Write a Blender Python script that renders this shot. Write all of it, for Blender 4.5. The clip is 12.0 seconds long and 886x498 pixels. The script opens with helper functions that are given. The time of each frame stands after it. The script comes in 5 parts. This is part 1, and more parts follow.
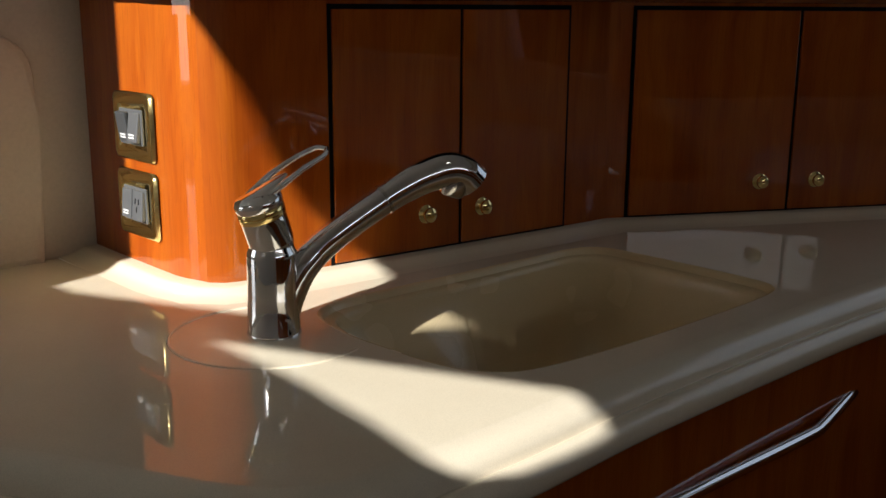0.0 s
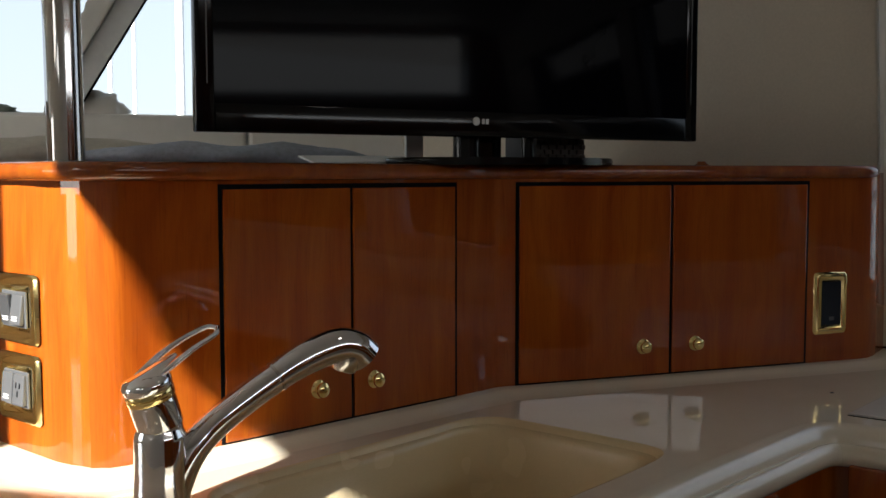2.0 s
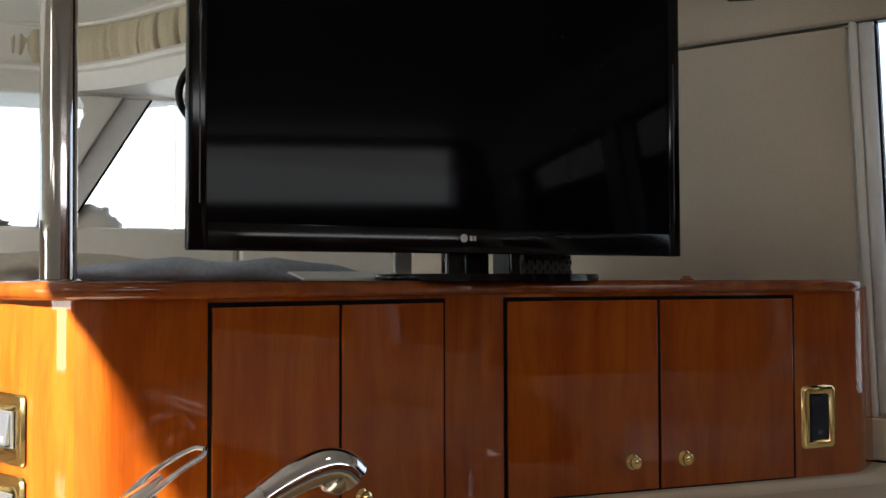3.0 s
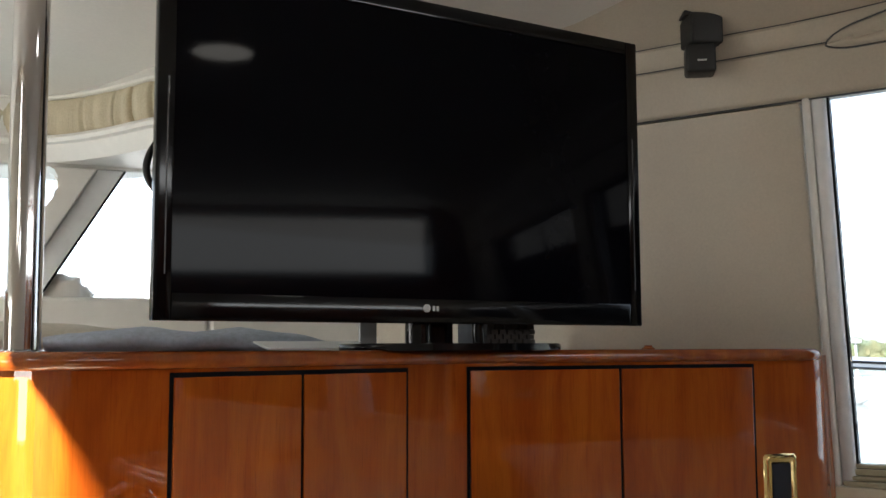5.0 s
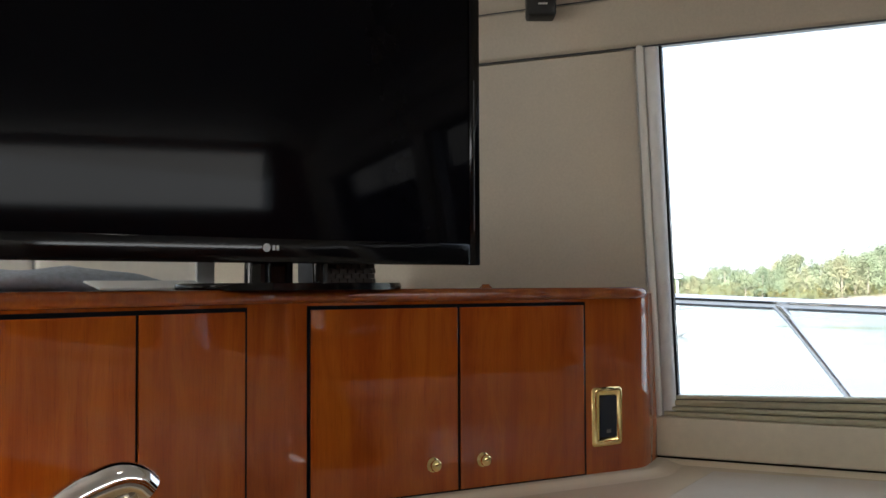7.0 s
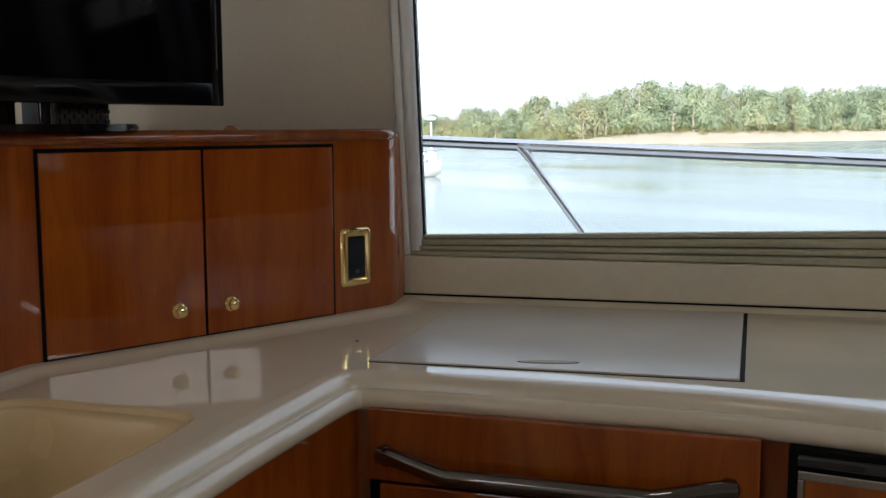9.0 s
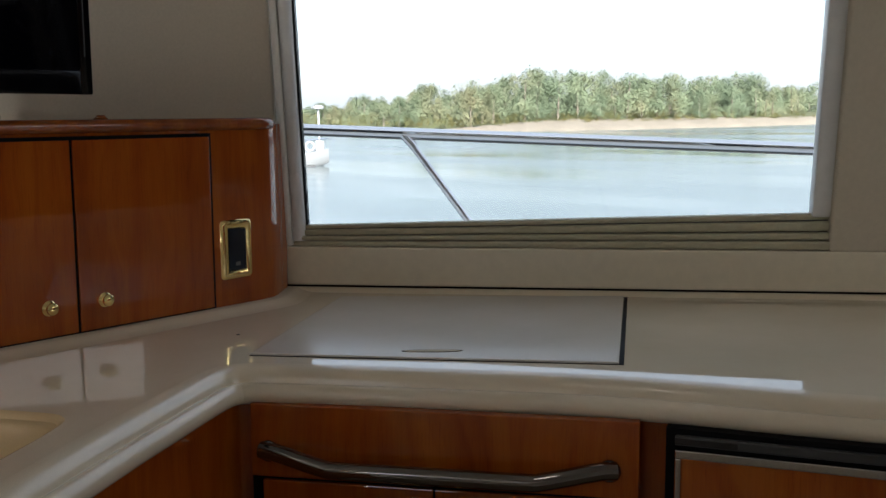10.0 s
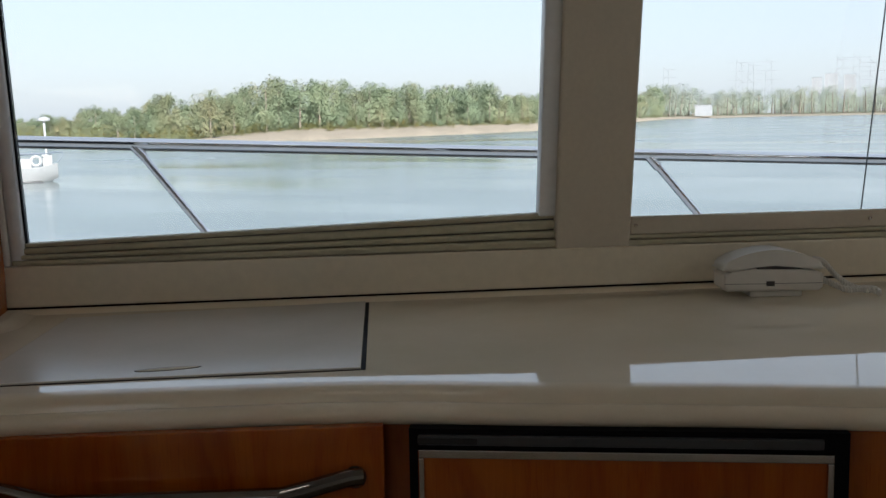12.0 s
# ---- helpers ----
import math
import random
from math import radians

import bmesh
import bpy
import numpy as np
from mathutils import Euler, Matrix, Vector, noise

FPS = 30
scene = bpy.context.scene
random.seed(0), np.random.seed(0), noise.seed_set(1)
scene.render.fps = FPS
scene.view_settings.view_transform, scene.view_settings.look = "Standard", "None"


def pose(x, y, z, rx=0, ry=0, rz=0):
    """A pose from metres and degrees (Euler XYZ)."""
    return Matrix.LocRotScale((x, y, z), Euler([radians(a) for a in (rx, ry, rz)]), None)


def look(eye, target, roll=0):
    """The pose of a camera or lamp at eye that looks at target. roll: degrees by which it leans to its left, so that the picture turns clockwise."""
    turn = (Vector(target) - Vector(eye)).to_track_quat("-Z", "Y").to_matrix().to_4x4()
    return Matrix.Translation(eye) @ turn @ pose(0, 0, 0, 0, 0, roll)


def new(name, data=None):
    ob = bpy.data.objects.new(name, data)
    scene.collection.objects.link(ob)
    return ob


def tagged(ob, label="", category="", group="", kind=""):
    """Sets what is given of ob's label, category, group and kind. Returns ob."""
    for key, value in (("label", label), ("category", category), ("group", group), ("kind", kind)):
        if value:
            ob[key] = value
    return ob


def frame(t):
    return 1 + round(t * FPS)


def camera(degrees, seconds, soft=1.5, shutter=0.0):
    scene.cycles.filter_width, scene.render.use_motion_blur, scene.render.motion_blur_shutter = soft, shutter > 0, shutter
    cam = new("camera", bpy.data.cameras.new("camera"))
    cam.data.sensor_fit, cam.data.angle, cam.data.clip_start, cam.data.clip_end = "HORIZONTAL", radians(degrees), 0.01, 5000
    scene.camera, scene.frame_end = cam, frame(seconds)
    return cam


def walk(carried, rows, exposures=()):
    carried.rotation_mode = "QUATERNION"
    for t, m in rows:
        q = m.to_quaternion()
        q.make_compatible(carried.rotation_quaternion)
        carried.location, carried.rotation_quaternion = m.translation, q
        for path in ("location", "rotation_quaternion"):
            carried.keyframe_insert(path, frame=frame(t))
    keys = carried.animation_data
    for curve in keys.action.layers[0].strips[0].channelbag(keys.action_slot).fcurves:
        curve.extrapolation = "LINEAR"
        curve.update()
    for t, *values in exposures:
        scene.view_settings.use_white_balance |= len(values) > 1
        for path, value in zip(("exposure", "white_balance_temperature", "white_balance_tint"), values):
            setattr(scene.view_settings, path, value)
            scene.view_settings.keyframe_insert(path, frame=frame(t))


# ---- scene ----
# ---------------------------------------------------------------- camera
cam = camera(46.85, 12.0)
PATH = [
    (0, (-0.0095, 0.0749, 1.2681), (0.4609, 1.9620, 0.8018), 0.39),
    (0.5, (-0.0110, 0.0732, 1.2717), (0.5354, 1.9508, 0.8519), 0.40),
    (1, (-0.0106, 0.0680, 1.2717), (0.5948, 1.9427, 0.9268), 0.23),
    (1.5, (-0.0131, 0.0654, 1.2748), (0.6409, 1.9389, 1.0251), 0.08),
    (2, (-0.0129, 0.0594, 1.2798), (0.6705, 1.9335, 1.1362), -0.08),
    (2.5, (-0.0154, 0.0520, 1.2871), (0.6848, 1.9250, 1.2484), -0.16),
    (3, (-0.0178, 0.0440, 1.2974), (0.6881, 1.9142, 1.3609), -0.15),
    (3.2, (-0.0172, 0.0411, 1.2994), (0.6882, 1.9097, 1.4017), -0.09),
    (4.8, (-0.0009, -0.0012, 1.2985), (0.7207, 1.8535, 1.4971), -0.18),
    (5, (0.0005, -0.0004, 1.2995), (0.7377, 1.8484, 1.4956), -0.22),
    (5.5, (-0.0000, -0.0000, 1.3000), (0.7876, 1.8288, 1.4878), -0.25),
    (6, (-0.0034, -0.0017, 1.2999), (0.8499, 1.7987, 1.4740), -0.30),
    (6.5, (-0.0041, -0.0050, 1.3054), (0.9257, 1.7607, 1.4386), -0.22),
    (7, (-0.0025, 0.0013, 1.3076), (1.0186, 1.7197, 1.3764), -0.24),
    (7.5, (0.0033, 0.0076, 1.3062), (1.1230, 1.6647, 1.2866), -0.21),
    (7.7, (0.0047, 0.0078, 1.3062), (1.1622, 1.6376, 1.2449), -0.21),
    (9.3, (0.0289, 0.0037, 1.3085), (1.4533, 1.3834, 1.0486), -0.10),
    (9.5, (0.0334, 0.0033, 1.3087), (1.4837, 1.3553, 1.0472), -0.17),
    (10, (0.0438, 0.0028, 1.3075), (1.5717, 1.2660, 1.0434), -0.36),
    (10.5, (0.0485, 0.0003, 1.3076), (1.6518, 1.1664, 1.0435), -0.49),
    (11, (0.0560, -0.0012, 1.3054), (1.7297, 1.0624, 1.0458), -0.72),
    (11.5, (0.0630, -0.0025, 1.3042), (1.7994, 0.9561, 1.0475), -0.88),
    (12, (0.0661, -0.0057, 1.3021), (1.8582, 0.8456, 1.0500), -1.01),]
EXPOSURES = [(0, 1.0), (0.6, 1.02), (1.2, 1.1), (2.0, 1.8), (2.5, 2.15), (3.2, 2.6), (4.8, 3.0), (6.5, 3.05), (7.7, 2.85), (9.3, 2.4), (10.5, 2.1), (12, 1.83)]
walk(cam, [(t, look(eye, target, roll)) for t, eye, target, roll in PATH], [(t, stops, 6250, 10) for t, stops in EXPOSURES])

# ---------------------------------------------------------------- daylight
SUN_DIR = Vector((0.668, 0.601, -0.438)).normalized()      # the way the sunlight travels
world = bpy.data.worlds.new("world")
scene.world = world
world.use_nodes = True
wn = world.node_tree.nodes
sky = wn.new("ShaderNodeTexSky")
sky.sky_type = "NISHITA"
sky.sun_disc = False
sky.sun_elevation = math.asin(-SUN_DIR.z)
sky.sun_rotation = math.atan2(-SUN_DIR.x, -SUN_DIR.y)
sky.air_density, sky.dust_density, sky.ozone_density = 1.0, 1.5, 1.0
wn["Background"].inputs["Strength"].default_value = 0.09
veil = wn.new("ShaderNodeMix")                            # thin high cloud over the whole sky
veil.data_type = "RGBA"
veil.inputs[0].default_value = 0.82
veil.inputs[7].default_value = (2.55, 2.75, 3.0, 1)
world.node_tree.links.new(sky.outputs[0], veil.inputs[6])
world.node_tree.links.new(veil.outputs[2], wn["Background"].inputs["Color"])
sun_data = bpy.data.lights.new("sun", "SUN")
sun_data.energy, sun_data.angle, sun_data.color = 5.0, radians(0.5), (1.0, 0.95, 0.86)
sun = new("sun", sun_data)
sun.matrix_world = look((0, 0, 20), Vector((0, 0, 20)) + SUN_DIR)

# ---------------------------------------------------------------- materials


def material(name):
    m = bpy.data.materials.new(name)
    m.use_nodes = True
    return m, m.node_tree.nodes, m.node_tree.links, m.node_tree.nodes["Principled BSDF"]


def noise_ramp(n, l, vec, scale, detail, stops, rough=0.6):
    tex = n.new("ShaderNodeTexNoise")
    tex.inputs["Scale"].default_value, tex.inputs["Detail"].default_value = scale, detail
    tex.inputs["Roughness"].default_value = rough
    if vec is not None:
        l.new(vec, tex.inputs["Vector"])
    ramp = n.new("ShaderNodeValToRGB")
    while len(ramp.color_ramp.elements) < len(stops):
        ramp.color_ramp.elements.new(0.5)
    for e, (p, c) in zip(ramp.color_ramp.elements, stops):
        e.position, e.color = p, (*c, 1)
    l.new(tex.outputs["Fac"], ramp.inputs["Fac"])
    return tex, ramp


def mapped(n, l, scale=(1, 1, 1), rot=(0, 0, 0)):
    geo = n.new("ShaderNodeNewGeometry")
    mp = n.new("ShaderNodeMapping")
    mp.inputs["Scale"].default_value, mp.inputs["Rotation"].default_value = scale, [radians(a) for a in rot]
    l.new(geo.outputs["Position"], mp.inputs["Vector"])
    return mp.outputs["Vector"]


def mix(n, l, kind, fac, a, b):
    m = n.new("ShaderNodeMix")
    m.data_type, m.blend_type = "RGBA", kind
    for sock, v in ((m.inputs[0], fac), (m.inputs[6], a), (m.inputs[7], b)):
        if isinstance(v, (int, float)):
            sock.default_value = v
        elif isinstance(v, tuple):
            sock.default_value = (*v, 1)
        else:
            l.new(v, sock)
    return m.outputs[2]


def bump(n, l, b, height, strength, distance):
    bp = n.new("ShaderNodeBump")
    bp.inputs["Strength"].default_value, bp.inputs["Distance"].default_value = strength, distance
    l.new(height, bp.inputs["Height"])
    l.new(bp.outputs["Normal"], b.inputs["Normal"])
    return bp


def plain(name, colour, rough, metal=0.0, vary=0.12, scale=30.0, bumps=0.0, dist=0.001, coat=0.0, coat_rough=0.05, spec=0.5):
    """A surface with a fine and a broad variation of its colour and gloss."""
    m, n, l, b = material(name)
    vec = mapped(n, l)
    dark = tuple(c * (1 - vary) for c in colour)
    lite = tuple(min(1, c * (1 + vary)) for c in colour)
    fine, r1 = noise_ramp(n, l, vec, scale, 6, [(0.3, dark), (0.7, lite)])
    broad, r2 = noise_ramp(n, l, vec, scale / 12, 3, [(0.3, (1 - vary,) * 3), (0.7, (1, 1, 1))])
    l.new(mix(n, l, "MULTIPLY", 0.7, r1.outputs[0], r2.outputs[0]), b.inputs["Base Color"])
    mr = n.new("ShaderNodeMapRange")
    mr.inputs["To Min"].default_value, mr.inputs["To Max"].default_value = rough * 0.8, min(1, rough * 1.25)
    l.new(broad.outputs["Fac"], mr.inputs["Value"])
    l.new(mr.outputs[0], b.inputs["Roughness"])
    b.inputs["Metallic"].default_value = metal
    b.inputs["Coat Weight"].default_value, b.inputs["Coat Roughness"].default_value = coat, coat_rough
    b.inputs["Specular IOR Level"].default_value = spec
    if bumps:
        bump(n, l, b, fine.outputs["Fac"], bumps, dist)
    return m


def cherry(name, light=1.0, coat=1.0):
    """Varnished cherry with upright grain: broad bands, fine streaks and small pores."""
    m, n, l, b = material(name)
    warp_vec = mapped(n, l, (1, 1, 0.35))
    warp, _ = noise_ramp(n, l, warp_vec, 3.0, 3, [(0, (0, 0, 0)), (1, (1, 1, 1))])
    vec = mapped(n, l, (9, 9, 0.55))
    add = n.new("ShaderNodeVectorMath")
    add.operation = "MULTIPLY_ADD"
    l.new(warp.outputs["Color"], add.inputs[0])
    add.inputs[1].default_value = (2.4, 2.4, 0.5)
    l.new(vec, add.inputs[2])
    c = [(0.265, 0.048, 0.003), (0.325, 0.068, 0.0045), (0.395, 0.102, 0.0065)]
    c = [tuple(v * light for v in k) for k in c]
    bands, r1 = noise_ramp(n, l, add.outputs[0], 2.2, 5, [(0.32, c[0]), (0.5, c[1]), (0.68, c[2])], 0.55)
    fine_vec = mapped(n, l, (140, 140, 2.2))
    fine, r2 = noise_ramp(n, l, fine_vec, 2.0, 4, [(0.25, (0.78, 0.70, 0.62)), (0.6, (1, 1, 1))])
    pore_vec = mapped(n, l, (420, 420, 14))
    pore, r3 = noise_ramp(n, l, pore_vec, 1.4, 2, [(0.30, (0.62, 0.55, 0.5)), (0.42, (1, 1, 1))])
    col = mix(n, l, "MULTIPLY", 0.5, r1.outputs[0], r2.outputs[0])
    col = mix(n, l, "MULTIPLY", 0.5, col, r3.outputs[0])
    l.new(col, b.inputs["Base Color"])
    b.inputs["Roughness"].default_value = 0.55
    b.inputs["Specular IOR Level"].default_value = 0.06
    b.inputs["Coat Weight"].default_value, b.inputs["Coat Roughness"].default_value = coat, 0.02
    b.inputs["Coat IOR"].default_value = 1.65
    wave, _ = noise_ramp(n, l, mapped(n, l, (1, 1, 0.6)), 9.0, 2, [(0, (0, 0, 0)), (1, (1, 1, 1))])
    bp = n.new("ShaderNodeBump")
    bp.inputs["Strength"].default_value, bp.inputs["Distance"].default_value = 0.06, 0.002
    l.new(wave.outputs["Fac"], bp.inputs["Height"])
    l.new(bp.outputs["Normal"], b.inputs["Coat Normal"])
    return m


def solid_surface(name, colour, rough=0.022):
    """Cast cream worktop: fine speckle, faint clouds, light scuffs in the gloss."""
    m, n, l, b = material(name)
    vec = mapped(n, l)
    speck, r1 = noise_ramp(n, l, vec, 900, 2, [(0.35, tuple(c * 0.9 for c in colour)), (0.6, colour)])
    cloud, r2 = noise_ramp(n, l, vec, 5, 4, [(0.3, (0.93, 0.92, 0.9)), (0.7, (1, 1, 1))])
    l.new(mix(n, l, "MULTIPLY", 1.0, r1.outputs[0], r2.outputs[0]), b.inputs["Base Color"])
    scuff, r3 = noise_ramp(n, l, mapped(n, l), 6, 2, [(0.2, (rough * 0.85,) * 3), (0.9, (rough * 1.25,) * 3)])
    l.new(r3.outputs[0], b.inputs["Roughness"])
    b.inputs["Specular IOR Level"].default_value = 0.55
    bump(n, l, b, cloud.outputs["Fac"], 0.012, 0.003)
    return m


def metal(name, colour, rough, brushed=False):
    m, n, l, b = material(name)
    b.inputs["Base Color"].default_value = (*colour, 1)
    b.inputs["Metallic"].default_value = 1.0
    vec = mapped(n, l, (60, 60, 2) if brushed else (1, 1, 1))
    tex, r = noise_ramp(n, l, vec, 20, 5, [(0.3, (rough * 0.6,) * 3), (0.75, (rough * 1.6,) * 3)])
    l.new(r.outputs[0], b.inputs["Roughness"])
    return m


def pane_glass(name, tint, gloss=0.05):
    m, n, l, b = material(name)
    n.remove(b)
    tr, gl, mx = n.new("ShaderNodeBsdfTransparent"), n.new("ShaderNodeBsdfGlossy"), n.new("ShaderNodeMixShader")
    tr.inputs["Color"].default_value = (*tint, 1)
    gl.inputs["Roughness"].default_value = 0.02
    fr = n.new("ShaderNodeFresnel")
    fr.inputs["IOR"].default_value = 1.35
    l.new(fr.outputs[0], mx.inputs[0])
    l.new(tr.outputs[0], mx.inputs[1])
    l.new(gl.outputs[0], mx.inputs[2])
    l.new(mx.outputs[0], n["Material Output"].inputs["Surface"])
    return m


M_WOOD = cherry("varnished_cherry")
M_TRIM = cherry("varnished_cherry_trim", 0.72)
M_TOP = solid_surface("cream_worktop", (0.79, 0.71, 0.56))
M_EDGE = solid_surface("cream_worktop_edge", (0.79, 0.71, 0.57), 0.11)
M_SINK = solid_surface("cream_basin", (0.76, 0.62, 0.38), 0.25)
M_GAP = plain("black_gap", (0.004, 0.004, 0.005), 0.7, spec=0.1)
M_CHROME = metal("chrome", (0.80, 0.80, 0.82), 0.05)
M_STEEL = metal("polished_steel", (0.62, 0.60, 0.58), 0.14, True)
M_RAIL = metal("rail_steel", (0.74, 0.75, 0.77), 0.03)
M_NICKEL = metal("dark_polished_steel", (0.20, 0.185, 0.175), 0.03)
M_POLE = metal("bright_pole_steel", (0.56, 0.55, 0.55), 0.06, True)
M_BRASS = metal("brass", (0.93, 0.73, 0.32), 0.12)
M_GREY = plain("grey_plastic", (0.08, 0.083, 0.088), 0.4, vary=0.06)
M_DARKGREY = plain("dark_grey_plastic", (0.045, 0.047, 0.05), 0.38, vary=0.06)
M_PRINT = plain("white_print", (0.6, 0.6, 0.6), 0.6, vary=0.02)
M_SCREEN = plain("screen_glass", (0.002, 0.002, 0.0035), 0.05, vary=0.05, spec=0.07)
M_DISPLAY = plain("display_glass", (0.012, 0.018, 0.032), 0.08, vary=0.05)
M_BLACK = plain("gloss_black_plastic", (0.003, 0.003, 0.004), 0.10, vary=0.1, spec=0.3)
M_BLACKMATT = plain("matt_black_plastic", (0.012, 0.012, 0.013), 0.5, vary=0.15, bumps=0.2, scale=300)
M_VINYL = plain("beige_vinyl", (0.54, 0.48, 0.395), 0.55, vary=0.05, scale=160, bumps=0.25, dist=0.0006)
M_PANEL = plain("cream_panel", (0.62, 0.58, 0.50), 0.45, vary=0.04, scale=60, bumps=0.08)
M_SILL = plain("cream_sill", (0.78, 0.71, 0.57), 0.35, vary=0.04, scale=40)
M_WHITE = plain("white_moulding", (0.76, 0.74, 0.70), 0.4, vary=0.03, scale=30)
M_CEIL = plain("white_headliner", (0.74, 0.72, 0.68), 0.6, vary=0.03, scale=120, bumps=0.1)
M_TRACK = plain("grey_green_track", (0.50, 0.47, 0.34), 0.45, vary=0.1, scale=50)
M_FRAME = plain("pale_grey_frame", (0.76, 0.77, 0.78), 0.28, vary=0.05)
M_PILLAR = plain("taupe_pillar", (0.58, 0.52, 0.42), 0.5, vary=0.04, scale=80, bumps=0.1)
M_CUSHION = plain("grey_cover", (0.435, 0.495, 0.610), 0.8, vary=0.15, scale=90, bumps=0.4, dist=0.002)
M_BEIGECUSHION = plain("beige_cover", (0.58, 0.54, 0.47), 0.8, vary=0.08, scale=90, bumps=0.3)
M_CANVAS = plain("grey_green_canvas", (0.20, 0.22, 0.18), 0.85, vary=0.25, scale=60, bumps=0.3)
M_CURTAIN = plain("beige_curtain", (0.52, 0.46, 0.33), 0.85, vary=0.1, scale=200, bumps=0.3)
M_PHONE = plain("white_phone_plastic", (0.68, 0.66, 0.61), 0.35, vary=0.04)
M_PAPER = plain("white_paper", (0.82, 0.83, 0.84), 0.7, vary=0.02)
M_HATCH = solid_surface("cream_hatch", (0.72, 0.69, 0.63), 0.19)
M_FLOOR = plain("pale_bounce_carpet", (0.30, 0.25, 0.19), 0.9, vary=0.3, scale=200, bumps=0.5)
M_GLASS = pane_glass("window_glass", (0.95, 0.96, 0.97))

# ---------------------------------------------------------------- building helpers


def thing(name, at, label, category, group="", kind=""):
    ob = new(name)
    ob.empty_display_size = 0.05
    ob.location = at
    return tagged(ob, label, category, group, kind)


def base_of(ob):
    v = Vector((0, 0, 0))
    while ob is not None:
        v += ob.location
        ob = ob.parent
    return v


def smooth_mesh(me, angle=40):
    for p in me.polygons:
        p.use_smooth = True
    me.set_sharp_from_angle(angle=radians(angle))


def part(name, bm, mat, parent=None, label="", angle=40):
    """Links a bmesh in world metres as one mesh object under a thing or a part."""
    bmesh.ops.recalc_face_normals(bm, faces=bm.faces)
    if parent is not None:
        bmesh.ops.translate(bm, verts=bm.verts, vec=-base_of(parent))
    me = bpy.data.meshes.new(name)
    bm.to_mesh(me)
    bm.free()
    me.materials.append(mat)
    areas = [p.area for p in me.polygons]
    if angle == 40 and len(areas) <= 120 and max(areas) > 0.2 * sum(areas):
        angle = 18                       # panels keep plane faces between their eased edges
    smooth_mesh(me, angle)
    ob = new(name, me)
    ob.parent = parent
    if label:
        ob["label"] = label
    return ob


def structure(name, bm, mat, label, category):
    return tagged(part(name, bm, mat), label, category, kind="structure")


def box(bm, lo, hi, m=None, bevel=0.0, seg=2):
    r = bmesh.ops.create_cube(bm, size=1.0)
    vs = r["verts"]
    for v in vs:
        v.co = Vector([lo[i] if v.co[i] < 0 else hi[i] for i in range(3)])
    if bevel:
        es = list({e for v in vs for e in v.link_edges})
        out = bmesh.ops.bevel(bm, geom=es, offset=bevel, segments=seg, affect="EDGES", profile=0.5)
        vs = list({v for f in out["faces"] for v in f.verts} | {v for v in vs if v.is_valid})
        vs = list({w for v in vs for f in v.link_faces for w in f.verts} | set(vs))
    if m is not None:
        bmesh.ops.transform(bm, matrix=m, verts=vs)
    return bm


def boxed(lo, hi, m=None, bevel=0.0, seg=2):
    return box(bmesh.new(), lo, hi, m, bevel, seg)


def catmull(pts, n=8, closed=False):
    pts = [Vector(p) for p in pts]
    out = []
    k = len(pts)
    for i in range(k if closed else k - 1):
        p1, p2 = pts[i], pts[(i + 1) % k]
        p0 = pts[i - 1] if closed or i else p1 * 2 - p2
        p3 = pts[(i + 2) % k] if closed or i + 2 < k else p2 * 2 - p1
        for s in range(n):
            t = s / n
            out.append(0.5 * (2 * p1 + (p2 - p0) * t + (2 * p0 - 5 * p1 + 4 * p2 - p3) * t * t + (3 * p1 - p0 - 3 * p2 + p3) * t ** 3))
    if not closed:
        out.append(pts[-1])
    return out


def offset_path(pts, d):
    """A plan path moved sideways to its right by d, with mitred corners."""
    out = []
    for i, p in enumerate(pts):
        a = pts[max(0, i - 1)]
        c = pts[min(len(pts) - 1, i + 1)]
        u = (p - a).normalized() if i else (c - p).normalized()
        v = (c - p).normalized() if i + 1 < len(pts) else u
        n1, n2 = Vector((u.y, -u.x)), Vector((v.y, -v.x))
        n = (n1 + n2).normalized()
        out.append(p + n * d / max(0.35, n.dot(n1)))
    return out


def sweep(bm, path, profile, close_profile=False, caps=True):
    """Carries a profile of (offset to the right, z) along a plan path."""
    rings = []
    offs = [offset_path(path, d) for d, _ in profile]
    for i in range(len(path)):
        rings.append([bm.verts.new((o[i].x, o[i].y, z)) for o, (_, z) in zip(offs, profile)])
    k = len(profile)
    for a, b in zip(rings, rings[1:]):
        for j in range(k if close_profile else k - 1):
            bm.faces.new((a[j], a[(j + 1) % k], b[(j + 1) % k], b[j]))
    if caps and close_profile:
        bm.faces.new(rings[0])
        bm.faces.new(rings[-1][::-1])
    return bm


def prism(bm, pts, z0, z1, m=None, bevel=0.0, seg=2):
    """An upright slab over a plan outline."""
    lo = [bm.verts.new((p[0], p[1], z0)) for p in pts]
    hi = [bm.verts.new((p[0], p[1], z1)) for p in pts]
    k = len(pts)
    fs = [bm.faces.new(lo[::-1]), bm.faces.new(hi)]
    for i in range(k):
        fs.append(bm.faces.new((lo[i], lo[(i + 1) % k], hi[(i + 1) % k], hi[i])))
    vs = lo + hi
    if bevel:
        es = [e for f in fs[:2] for e in f.edges]
        out = bmesh.ops.bevel(bm, geom=es, offset=bevel, segments=seg, affect="EDGES", profile=0.5)
        vs = list({w for f in out["faces"] for v in f.verts for g in v.link_faces for w in g.verts})
    if m is not None:
        bmesh.ops.transform(bm, matrix=m, verts=vs)
    return bm


